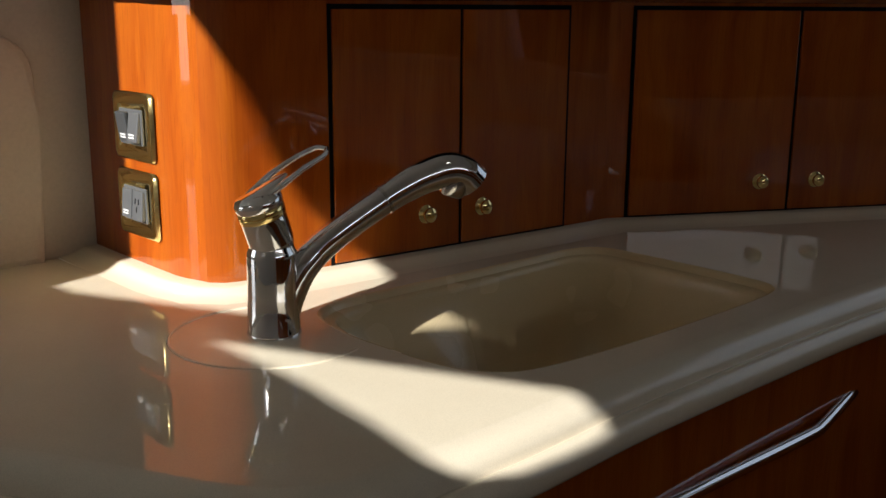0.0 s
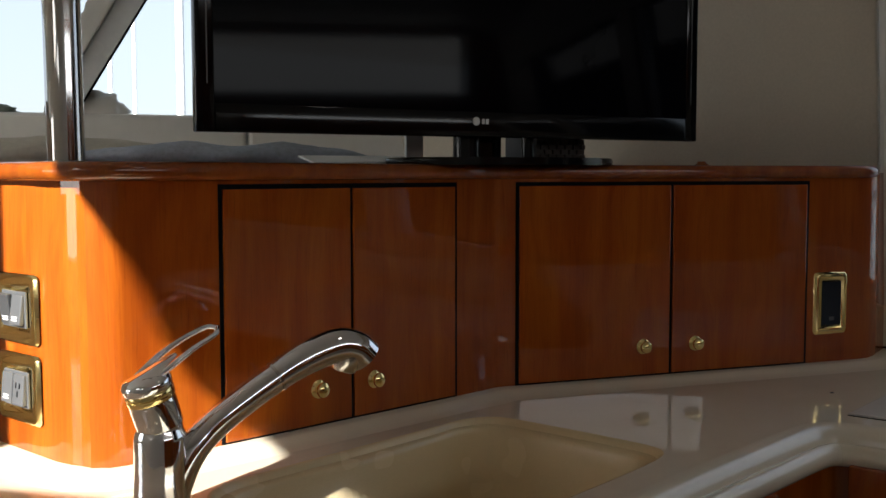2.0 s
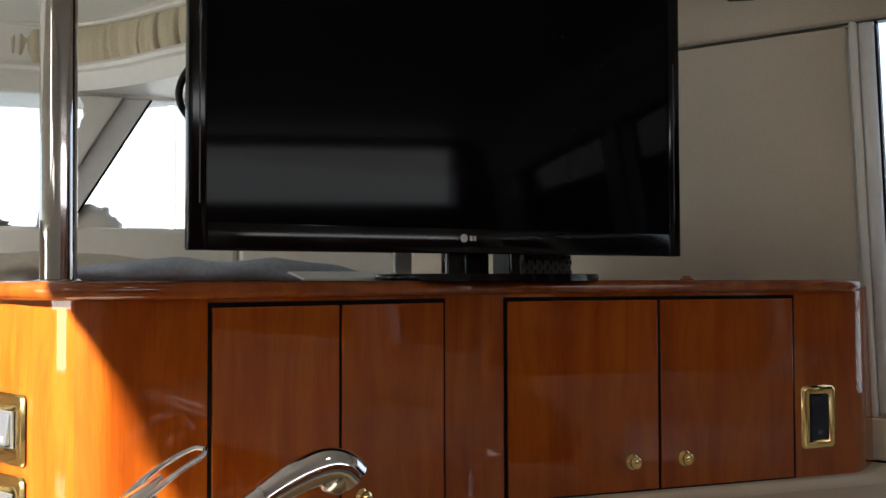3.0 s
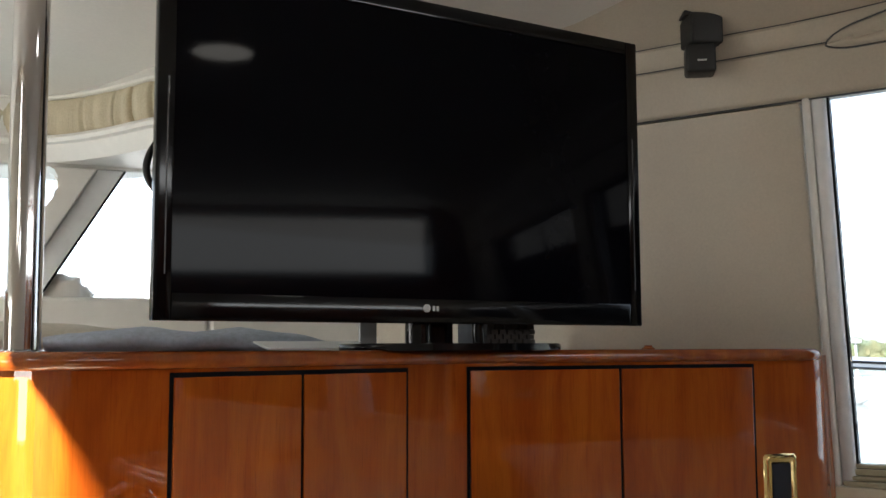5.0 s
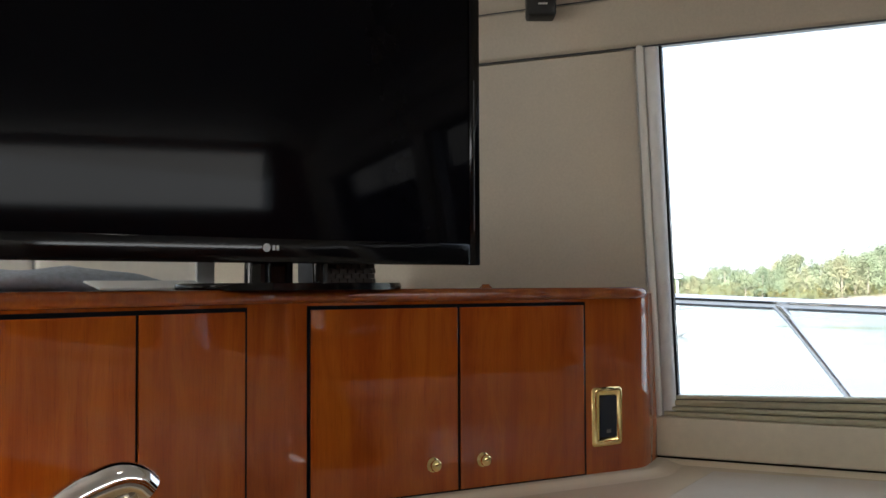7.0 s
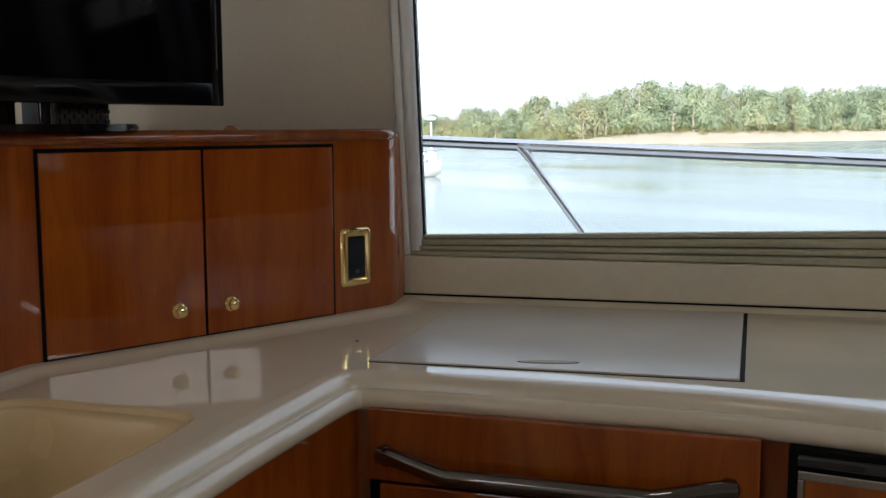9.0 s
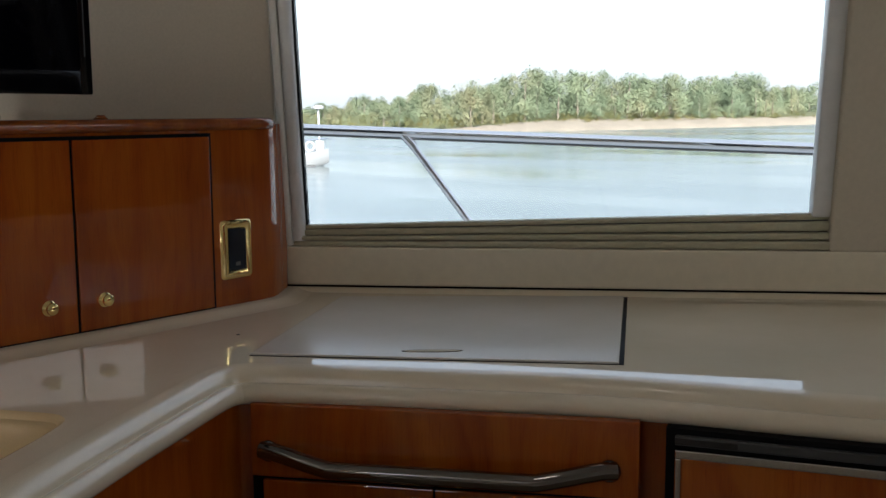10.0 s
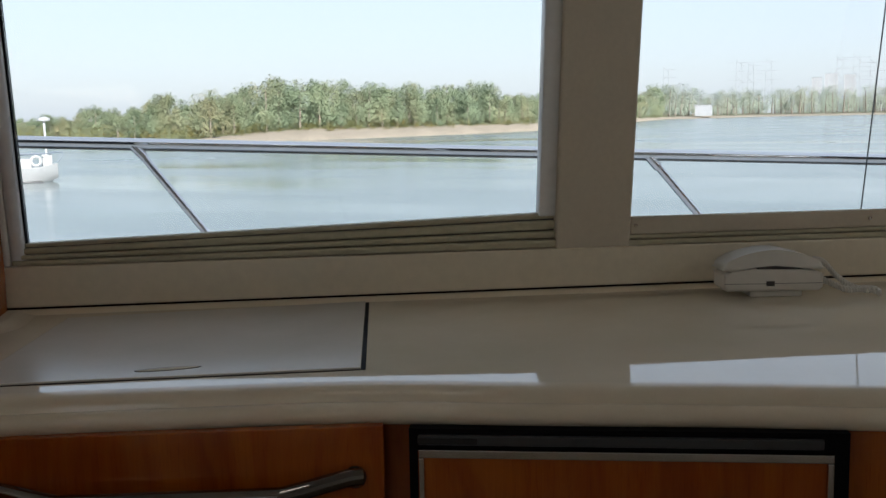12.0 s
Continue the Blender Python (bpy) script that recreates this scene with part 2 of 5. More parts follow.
def tube(bm, path, radii, seg=20, flat=None, caps=True):
    """A round bar along a 3D path, with a radius at each point; flat squeezes it across its up axis."""
    path = [Vector(p) for p in path]
    if isinstance(radii, (int, float)):
        radii = [radii] * len(path)
    rings = []
    side = None
    for i, p in enumerate(path):
        d = (path[min(i + 1, len(path) - 1)] - path[max(i - 1, 0)]).normalized()
        if side is None:
            ref = Vector((0, 0, 1)) if abs(d.z) < 0.95 else Vector((0, 1, 0))
            side = d.cross(ref).normalized()
        side = (side - d * side.dot(d)).normalized()
        up = side.cross(d).normalized()
        k = flat[i] if flat else 1.0
        rings.append([bm.verts.new(p + (side * math.cos(a) + up * math.sin(a) * k) * radii[i]) for a in (2 * math.pi * j / seg for j in range(seg))])
    for a, b in zip(rings, rings[1:]):
        for j in range(seg):
            bm.faces.new((a[j], a[(j + 1) % seg], b[(j + 1) % seg], b[j]))
    if caps:
        bm.faces.new(rings[0][::-1])
        bm.faces.new(rings[-1])
    return bm


def lathe(bm, profile, m, seg=24):
    """Turns (radius, height) pairs about the local z axis."""
    rings = []
    for r, z in profile:
        rings.append([bm.verts.new(m @ Vector((r * math.cos(a), r * math.sin(a), z))) for a in (2 * math.pi * j / seg for j in range(seg))])
    for a, b in zip(rings, rings[1:]):
        for j in range(seg):
            bm.faces.new((a[j], a[(j + 1) % seg], b[(j + 1) % seg], b[j]))
    bm.faces.new(rings[0][::-1])
    bm.faces.new(rings[-1])
    return bm


def face_frame(a, b, z=0.0, s=0.0, out=0.0):
    """A frame on the upright plane through plan points a and b: x along it, y out towards the galley, z up."""
    a, b = Vector(a), Vector(b)
    u = (b - a).normalized()
    n = Vector((u.y, -u.x))
    p = a + u * s + n * out
    return Matrix(((u.x, n.x, 0, p.x), (u.y, n.y, 0, p.y), (0, 0, 1, z), (0, 0, 0, 1)))


# ---------------------------------------------------------------- the plan
Z_TOP = 0.873            # flat of the worktop
Z_RIM = 1.299            # upper face of the cabinet's top board
Z_WATER = -0.95
A0, A1 = Vector((0.052, 1.494)), Vector((0.690, 1.776))      # door front by the tap
B0, B1 = Vector((0.730, 1.795)), Vector((1.560, 1.795))      # door front by the window
FACE = catmull([(-0.30, 2.05), (-0.165, 1.780), (-0.060, 1.585), (-0.030, 1.535), (0.005, 1.500)], 5)[:-1] + \
    [Vector(p) for p in ((0.005, 1.497), (0.030, 1.489), (0.052, 1.4935))] + [A1, Vector((0.712, 1.788)), B0, B1] + \
    [Vector(p) for p in ((1.595, 1.799), (1.622, 1.812), (1.650, 1.833), (1.715, 1.880))]
K = Vector((1.734, 1.905))                                     # foot of the window wall at the cabinet
WU, WN = Vector((0.541, -0.841)), Vector((-0.841, -0.541))     # along the wall, and into the cabin
LEAN = 0.16
# wall frame: x along the wall, y outwards, z up with the tumblehome
MW = Matrix(((WU.x, -WN.x, WN.x * LEAN, K.x - WN.x * LEAN * 0.885), (WU.y, -WN.y, WN.y * LEAN, K.y - WN.y * LEAN * 0.885), (0, 0, 1, 0), (0, 0, 0, 1)))


def wall_point(u, o, z):
    return MW @ Vector((u, o, z))

# ---------------------------------------------------------------- cabin shell
hull_plan = [wall_point(-1.42, 0.02, 0.885), wall_point(4.2, 0.02, 0.885), wall_point(4.2, -3.31, 0.885), wall_point(-3.3, -3.31, 0.885), wall_point(-1.42, -2.0, 0.885)]
# unseen floor, kept pale to bounce more light into the cabin
structure("floor", prism(bmesh.new(), [(p.x, p.y) for p in hull_plan], -0.06, 0.0), M_FLOOR, "unseen cabin floor, pale beige to bounce light", "floor")

# window wall: the panels round the two openings
U_FORE, U_AFT = -1.42, 4.2
for nm, lo, hi, mat, lab in (
    ("wall_starboard", (U_FORE, 0.004, 0.0), (U_AFT, 0.06, 0.985), M_PANEL, "cream cabin side below the windows"),
    ("wall_starboard_fore", (U_FORE, -0.004, 0.80), (0.0, 0.05, 1.856), M_VINYL, "beige vinyl side panel beside the window"),
    ("wall_starboard_head", (U_FORE, 0.004, 1.866), (U_AFT, 0.06, 2.2), M_PANEL, "cream cabin side above the windows"),
    ("wall_starboard_aft", (3.05, 0.0, 0.985), (U_AFT, 0.05, 1.866), M_PANEL, "cream cabin side past the windows"),
):
    structure(nm, boxed(lo, hi, MW, 0.003), mat, lab, "wall")

# unseen black band outside, added to put a dark stripe in rail reflections
for lo, hi in (((U_FORE, 0.062, 0.93), (0.0, 0.068, 1.92)), ((1.29, 0.062, 0.99), (1.476, 0.068, 1.92)), ((3.05, 0.062, 0.93), (U_AFT, 0.068, 1.92))):
    structure("reflected_black_band", boxed(lo, hi, MW, 0.002), M_BLACK, "unseen gloss black outer band, added to darken the rail's reflections", "trim")

# soft headliner along the window wall: three padded bands with stitched seams between
band = bmesh.new()
prof = [(0.01, 1.862), (-0.004, 1.866), (-0.009, 1.874), (-0.011, 1.92), (-0.008, 1.972), (0.000, 1.979), (-0.009, 1.985), (-0.014, 2.005), (-0.013, 2.026),
        (-0.006, 2.034), (-0.018, 2.038), (-0.05, 2.062), (-0.12, 2.095), (-0.24, 2.125), (-0.42, 2.145), (-0.5, 2.148)]
cols = []
for i in range(41):
    u = U_FORE + (U_AFT - U_FORE) * i / 40
    swell = 0.045 * max(0.0, min(1.0, (u - 0.05) / 0.8))
    cols.append([band.verts.new(wall_point(u, o, z + (swell * min(1, max(0, (z - 1.985) / 0.05))))) for o, z in prof])
for a, b in zip(cols, cols[1:]):
    for j in range(len(prof) - 1):
        band.faces.new((a[j], a[j + 1], b[j + 1], b[j]))
structure("headliner", band, M_VINYL, "padded beige headliner with stitched seams", "headliner")
for z, o in ((1.8605, -0.002), (1.9795, -0.001)):
    seam = tube(bmesh.new(), [wall_point(U_FORE + (U_AFT - U_FORE) * i / 24, o, z) for i in range(25)], 0.0022, 6)
    structure("seam_trim", seam, M_GREY, "dark stitched seam in the headliner", "trim")

def liner_o(z, sw):
    """How far in the headliner's surface lies at height z where it swells by sw."""
    pts = [(o, zz + sw * min(1, max(0, (zz - 1.985) / 0.05))) for o, zz in prof]
    for (o0, z0), (o1, z1) in zip(pts, pts[1:]):
        if z0 <= z <= z1 and z1 > z0:
            return o0 + (o1 - o0) * (z - z0) / (z1 - z0)
    return prof[-1][0]


padm = bmesh.new()
cols = []
for i in range(40):
    u = 0.068 + 3.0 * (i / 39) ** 1.7
    k = min(1.0, (u - 0.068) / 0.05)
    zl = 1.972 - 0.015 * math.sqrt(k) + 0.012 * min(1, max(0, u - 0.1))
    zu = 1.976 + 0.012 * math.sqrt(k) + 0.135 * min(1, (u - 0.068) / 0.75) ** 0.8
    sw = 0.045 * max(0.0, min(1.0, (u - 0.05) / 0.8))
    cols.append([padm.verts.new(wall_point(u, liner_o(zl + (zu - zl) * v / 8, sw) - 0.016 * math.sin(math.pi * v / 8) ** 0.45 * k ** 0.5 + 0.002, zl + (zu - zl) * v / 8)) for v in range(9)])
for a, b in zip(cols, cols[1:]):
    for j in range(8):
        padm.faces.new((a[j], a[j + 1], b[j + 1], b[j]))
structure("headliner_pad", padm, M_VINYL, "raised beige padded panel in the headliner", "headliner")
for up in (0, 1):
    line = []
    for i in range(40):
        u = 0.068 + 3.0 * (i / 39) ** 1.7
        k = min(1.0, (u - 0.068) / 0.05)
        z = 1.976 + 0.012 * math.sqrt(k) + 0.135 * min(1, (u - 0.068) / 0.75) ** 0.8 if up else 1.972 - 0.015 * math.sqrt(k) + 0.012 * min(1, max(0, u - 0.1))
        line.append(wall_point(u, liner_o(z, 0.045 * max(0.0, min(1.0, (u - 0.05) / 0.8))) - 0.001, z))
    structure("seam_trim", tube(bmesh.new(), line, 0.0022, 6), M_GREY, "dark seam round the headliner pad", "trim")
seam = tube(bmesh.new(), [wall_point(U_FORE + (U_AFT - U_FORE) * i / 60, -0.007, 2.0345 + 0.045 * max(0.0, min(1.0, (U_FORE + (U_AFT - U_FORE) * i / 60 - 0.05) / 0.8))) for i in range(61)], 0.0022, 6)
structure("seam_trim", seam, M_GREY, "dark stitched seam in the headliner", "trim")

# ceiling: level over the galley, dipping towards the windscreen
ceil = bmesh.new()
rows_y = [(-3.2, 2.15), (1.2, 2.15), (1.7, 2.13), (2.2, 2.09), (2.6, 2.04), (2.9, 2.0), (3.2, 1.985)]
grids = []
for dz in (0.0, 0.05):
    grids.append([[ceil.verts.new((x - 0.643 * y, y, z + dz)) for x in (-0.962, -0.36, 0.54, 1.44, 2.835)] for y, z in rows_y])
for gi, g in enumerate(grids):
    for a, b in zip(g, g[1:]):
        for j in range(4):
            q = (a[j], b[j], b[j + 1], a[j + 1])
            ceil.faces.new(q if gi == 0 else q[::-1])
lo_g, hi_g = grids
for k in (0, -1):
    for j in range(4):
        ceil.faces.new((lo_g[k][j], lo_g[k][j + 1], hi_g[k][j + 1], hi_g[k][j]))
for j in (0, 4):
    for i in range(len(rows_y) - 1):
        ceil.faces.new((lo_g[i][j], lo_g[i + 1][j], hi_g[i + 1][j], hi_g[i][j]))
structure("ceiling", ceil, M_CEIL, "off-white padded cabin ceiling", "ceiling")

# port side and aft end, behind the camera; openings added to shape light
PORT = face_frame((-1.19, 0.37), (-1.19 + WU.x, 0.37 + WU.y))
# outline cut so the sun patch falls right on cabinet and worktop
SUN_CUTOUT = [(-0.245, 1.594), (0.02, 1.601), (0.149, 1.600), (0.30, 1.596), (0.435, 1.585), (0.51, 1.576), (0.560, 1.568), (0.585, 1.585), (0.600, 1.615), (0.612, 1.645), (0.615, 1.664), (0.583, 1.688), (0.519, 1.704),
         (0.40, 1.726), (0.215, 1.757), (0.12, 1.786), (0.06, 1.81), (0.028, 1.85), (0.012, 1.90), (0.004, 1.95), (-0.006, 1.99), (-0.023, 2.023), (-0.056, 2.06), (-0.085, 2.11), (-0.245, 2.11)]
port = bmesh.new()
edges = []
for loop in ([(-3.4, 0.0), (4.4, 0.0), (4.4, 2.25), (-3.4, 2.25)], SUN_CUTOUT, [(-3.1, 1.02), (-1.0, 1.02), (-0.86, 1.45), (-3.1, 1.45)]):
    vs = [port.verts.new((s, 0.0, z)) for s, z in loop]
    edges += [port.edges.new((vs[i], vs[(i + 1) % len(vs)])) for i in range(len(vs))]
bmesh.ops.triangle_fill(port, edges=edges, use_beauty=True)
bmesh.ops.recalc_face_normals(port, faces=port.faces)
bmesh.ops.solidify(port, geom=port.faces[:], thickness=0.02)
bmesh.ops.transform(port, matrix=PORT, verts=port.verts)
structure("wall_port", port, M_PANEL, "unseen cream cabin side to port, its openings cut to shape the light", "wall")
# bar shaped only to shade part of the sun patch and the basin
bar = prism(bmesh.new(), [(-0.30, 1.534), (0.70, 1.724), (0.70, 1.80), (0.26, 1.765), (0.19, 1.70), (0.093, 1.655), (-0.30, 1.579)], -0.01, 0.01, PORT @ Matrix(((1, 0, 0, 0), (0, 0, 1, 0), (0, 1, 0, 0), (0, 0, 0, 1))))
structure("sun_patch_bar", bar, M_FRAME, "unseen slanted bar that shades part of the sun patch", "trim")
# Unseen bulkhead: cherry keeps door reflections dark, its opening holds a fill lamp.
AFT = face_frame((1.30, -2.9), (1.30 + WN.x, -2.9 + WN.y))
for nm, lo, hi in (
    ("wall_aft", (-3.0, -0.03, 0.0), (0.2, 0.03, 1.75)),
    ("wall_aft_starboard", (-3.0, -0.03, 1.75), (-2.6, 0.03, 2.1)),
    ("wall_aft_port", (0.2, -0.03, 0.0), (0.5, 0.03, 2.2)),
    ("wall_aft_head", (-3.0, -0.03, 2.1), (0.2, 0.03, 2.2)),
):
    structure(nm, boxed(lo, hi, AFT), M_WOOD, "unseen varnished cherry bulkhead at the aft end, open for fill light", "wall")

lamp = thing("ceiling_lamp", (0.86, 0.63, 2.15), "round flush ceiling lamp with a white diffuser", "lamp")
part("frame", lathe(bmesh.new(), [(0.10, 0.0), (0.10, -0.006), (0.092, -0.012), (0.084, -0.012), (0.084, -0.004)], pose(0.86, 0.63, 2.15), 36), M_FRAME, lamp, "pale metal ring")
glow, gn, gl_, gb = material("lamp_diffuser")
gb.inputs["Base Color"].default_value = (0.8, 0.78, 0.72, 1)
gb.inputs["Emission Color"].default_value = (1.0, 0.93, 0.82, 1)
gb.inputs["Emission Strength"].default_value = 1.4
part("diffuser", lathe(bmesh.new(), [(0.084, -0.003), (0.082, -0.010), (0.05, -0.014), (0.01, -0.0155)], pose(0.86, 0.63, 2.15), 36), glow, lamp, "white glowing diffuser")

# fill lamp added in the made-up aft opening to brighten the cabinet
aft_fill = bpy.data.lights.new("aft_fill_light", "AREA")
aft_fill.shape, aft_fill.size, aft_fill.size_y = "RECTANGLE", 2.7, 0.32
aft_fill.energy, aft_fill.color = 1.7, (1.0, 0.96, 0.90)
dl = new("aft_fill_light", aft_fill)
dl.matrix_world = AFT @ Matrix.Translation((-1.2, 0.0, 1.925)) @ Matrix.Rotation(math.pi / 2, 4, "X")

# fill lamp added at the made-up port opening to lighten the window wall
port_fill = bpy.data.lights.new("port_fill_light", "AREA")
port_fill.shape, port_fill.size, port_fill.size_y = "RECTANGLE", 1.9, 0.40
port_fill.energy, port_fill.color = 2.2, (1.0, 0.95, 0.86)
fl = new("port_fill_light", port_fill)
fl.matrix_world = PORT @ Matrix.Translation((-2.0, -0.05, 1.235)) @ Matrix.Rotation(-math.pi / 2, 4, "X")

# windscreen end: dash, raked pillar, header
YF = 3.0
structure("wall_fore_dash", boxed((-2.6, YF, 0.0), (0.466, YF + 0.08, 1.449), None, 0.012), M_WHITE, "white moulded dash below the windscreen", "wall")
structure("wall_fore_dash_side", boxed((0.470, YF, 0.0), (1.30, YF + 0.08, 1.451), None, 0.012), M_WHITE, "white moulded dash below the windscreen", "wall")
# hidden behind the television; added to keep windscreen light off the side wall
structure("wall_fore_blocker", boxed((0.43, YF, 1.453), (1.30, YF + 0.06, 1.804), None, 0.008), M_WHITE, "unseen white panel added to block windscreen light", "wall")
structure("wall_fore_header", boxed((-2.6, YF - 0.01, 1.806), (1.30, YF + 0.08, 2.2), None, 0.01), M_WHITE, "white moulded header above the windscreen", "wall")


def upright_slab(pts, y0, y1, bevel=0.006):
    """A slab with an outline in x and z, standing across the boat."""
    m = Matrix(((1, 0, 0, 0), (0, 0, -1, 0), (0, 1, 0, 0), (0, 0, 0, 1)))
    return prism(bmesh.new(), pts, -y1, -y0, m, bevel)


pill = catmull([(-0.072, 1.449), (-0.050, 1.56), (-0.005, 1.66), (0.045, 1.735), (0.05, 1.785), (0.02, 1.806)], 4)
structure("pillar_windscreen", upright_slab([tuple(p) for p in pill] + [(0.150, 1.806), (-0.062, 1.449)], YF - 0.03, YF + 0.07), M_WHITE, "white raked windscreen pillar", "pillar")
structure("pillar_gasket", upright_slab([(-0.06, 1.449), (0.150, 1.806), (0.222, 1.806), (0.008, 1.449)], YF - 0.012, YF + 0.05, 0.003), M_FRAME, "grey raked frame of the windscreen", "pillar")
structure("windscreen_gasket", upright_slab([(0.008, 1.449), (0.222, 1.806), (0.228, 1.806), (0.014, 1.449)], YF - 0.006, YF + 0.04, 0.0), M_GAP, "black rubber windscreen gasket", "trim")
# rolled moulding and pleated valance that sweep round overhead
VAL = catmull([(-1.6, 3.02), (-0.6, 3.02), (-0.15, 3.0), (0.02, 2.965), (0.15, 2.83), (0.28, 2.62), (0.45, 2.4), (0.7, 2.15)], 6)
structure("header_moulding", sweep(bmesh.new(), VAL, [(-0.30, 1.815), (-0.02, 1.818), (0.0, 1.845), (0.004, 1.862), (0.02, 1.866), (0.024, 1.876), (0.016, 1.886), (-0.02, 1.888)]),
          M_WHITE, "white rolled moulding under the valance", "trim")
pleats = bmesh.new()
cols = []
rng = random.Random(4)
vp = offset_path(VAL, 0.004)
dist = 0.0
for i in range(len(vp) - 1):
    for s in range(20):
        p = vp[i].lerp(vp[i + 1], s / 20)
        n = (vp[i + 1] - vp[i]).normalized()
        r = Vector((n.y, -n.x))
        k = 0.004 * math.sin(dist * 95 + 1.5 * math.sin(dist * 17)) + 0.001 * rng.random() - 0.016 * max(0.0, math.cos(dist * 55 + 2.2 * math.sin(dist * 13))) ** 14
        dist += (vp[i + 1] - vp[i]).length / 20
        lean = 0.005 * math.sin(dist * 31)
        cols.append([pleats.verts.new((p.x + r.x * (k * w + d) + n.x * lean * h, p.y + r.y * (k * w + d) + n.y * lean * h, z))
                     for z, w, d, h in ((1.888, 1.1, -0.004, 0), (1.915, 1.0, 0.004, 0.4), (1.95, 0.8, 0.005, 0.8), (1.975, 0.5, 0.0, 1.0), (1.987, 0.3, -0.006, 1.0))])
for a, b in zip(cols, cols[1:]):
    for j in range(4):
        pleats.faces.new((a[j], a[j + 1], b[j + 1], b[j]))
tagged(part("valance", pleats, M_CURTAIN, None, "", 80), "pleated beige fabric valance below the ceiling", "valance", kind="structure")
structure("valance_board", sweep(bmesh.new(), VAL, [(-0.026, 1.888), (-0.026, 1.986), (0.012, 1.989), (0.016, 1.994), (0.01, 2.0), (-0.04, 2.06)]), M_CEIL, "white board behind the valance", "trim")

def canvas_heap(x, half, height, mat, label, seed):
    """A bundle of slack canvas with creases that fan out from its foot."""
    bm = bmesh.new()
    bmesh.ops.create_icosphere(bm, subdivisions=4, radius=1.0)
    for v in bm.verts:
        p = v.co.copy()
        q = noise.noise(p * 2.3 + Vector((seed, 0, 0))) * 0.22 + 0.05 * math.sin(math.atan2(p.z, p.x + 1.3) * 34)
        v.co = Vector((x + p.x * half * (1 + q), YF + 0.045 + p.y * 0.035, 1.449 + max(0, p.z) * height * (1 + q)))
    tagged(part("folded_canvas", bm, mat), label, "canvas")


canvas_heap(0.06, 0.085, 0.062, M_WHITE, "pale crumpled canvas heap on the dash", 0.0)
canvas_heap(-0.205, 0.07, 0.024, M_CANVAS, "low grey-green canvas roll on the dash", 5.0)

# ---------------------------------------------------------------- side windows


def fanned(bm, a, b):
    """Spreads the track upwards along the wall: its sill rises from the cabinet on."""
    back = MW.inverted()
    for v in bm.verts:
        p = back @ v.co
        v.co = MW @ Vector((p.x, p.y, 0.985 + (p.z - 0.985) * (a + b * p.x)))
    return bm


def side_window(name, u0, u1, z0, z1, label, fan=(1.0, 0.0)):
    w = thing(name, wall_point((u0 + u1) / 2, 0, z0), label, "window", "side windows", "structure")
    part("pane", boxed((u0, 0.030, z0 - 0.02), (u1, 0.034, z1), MW), M_GLASS, w).visible_shadow = False
    part("window_frame", boxed((u0 - 0.004, 0.018, z0 - 0.01), (u0, 0.044, z1), MW, 0.002), M_GAP, w, "black rubber seal")
    # bottom track: stepped ribs
    # dark sheet behind the ribs puts shade into the grooves
    part("groove_shade", fanned(boxed((u0 - 0.03, 0.016, 0.985), (u1 + 0.04, 0.03, 1.036), MW), *fan), M_GREY, w, "dark sheet as shade in the track grooves")
    for k, (za, zb, oa, ob) in enumerate(((0.985, 1.000, -0.012, 0.02), (1.000, 1.013, -0.004, 0.02), (1.013, 1.030, 0.004, 0.03), (1.030, 1.042, 0.012, 0.044))):
        part("track_rib", fanned(boxed((u0 - 0.03, oa, za + 0.0020), (u1 + 0.04, ob, zb), MW, 0.003), *fan), M_TRACK, w)
    return w


W1 = side_window("window_1", 0.057, 1.262, 1.040, 1.866, "large side window with a ribbed sliding track, overlooking water", (0.86, 0.53))
W2 = side_window("window_2", 1.462, 3.05, 1.040, 1.866, "second side window with a ribbed sliding track")
part("jamb", boxed((0.022, -0.006, 0.985), (0.053, 0.04, 1.864), MW, 0.013, 4), M_FRAME, W1, "pale grey upright frame")
part("jamb", boxed((0.006, -0.014, 0.985), (0.0225, 0.03, 1.864), MW, 0.007, 4), M_WHITE, W1, "white upright frame edge")
part("jamb", boxed((1.250, 0.000, 1.064), (1.292, 0.044, 1.866), MW, 0.006), M_FRAME, W1, "pale grey upright frame")
part("track_cover", boxed((1.478, -0.008, 1.014), (3.05, 0.012, 1.058), MW, 0.003), M_PILLAR, W2, "taupe track cover")
for u in (2.10, 1.49):
    part("screw", lathe(bmesh.new(), [(0.005, 0), (0.005, 0.002), (0.002, 0.003)], MW @ pose(u, -0.008, 1.036, 90, 0, 0), 10), M_STEEL, W2)
part("pane_edge", boxed((2.092, 0.024, 1.05), (2.0938, 0.028, 1.866), MW), M_GREY, W2, "thin dark edge of the sliding pane")
structure("pillar_window", boxed((1.290, -0.016, 0.984), (1.476, 0.046, 1.870), MW, 0.006), M_PILLAR, "taupe pillar between the side windows", "pillar")
structure("window_sill", boxed((0.004, -0.016, 0.8885), (4.0, 0.02, 0.9855), MW, 0.004), M_SILL, "cream ledge below the side windows", "sill")

structure("sill_joint", boxed((0.0, -0.012, 0.875), (4.0, 0.02, 0.889), MW), M_GAP, "dark joint below the window ledge", "trim")

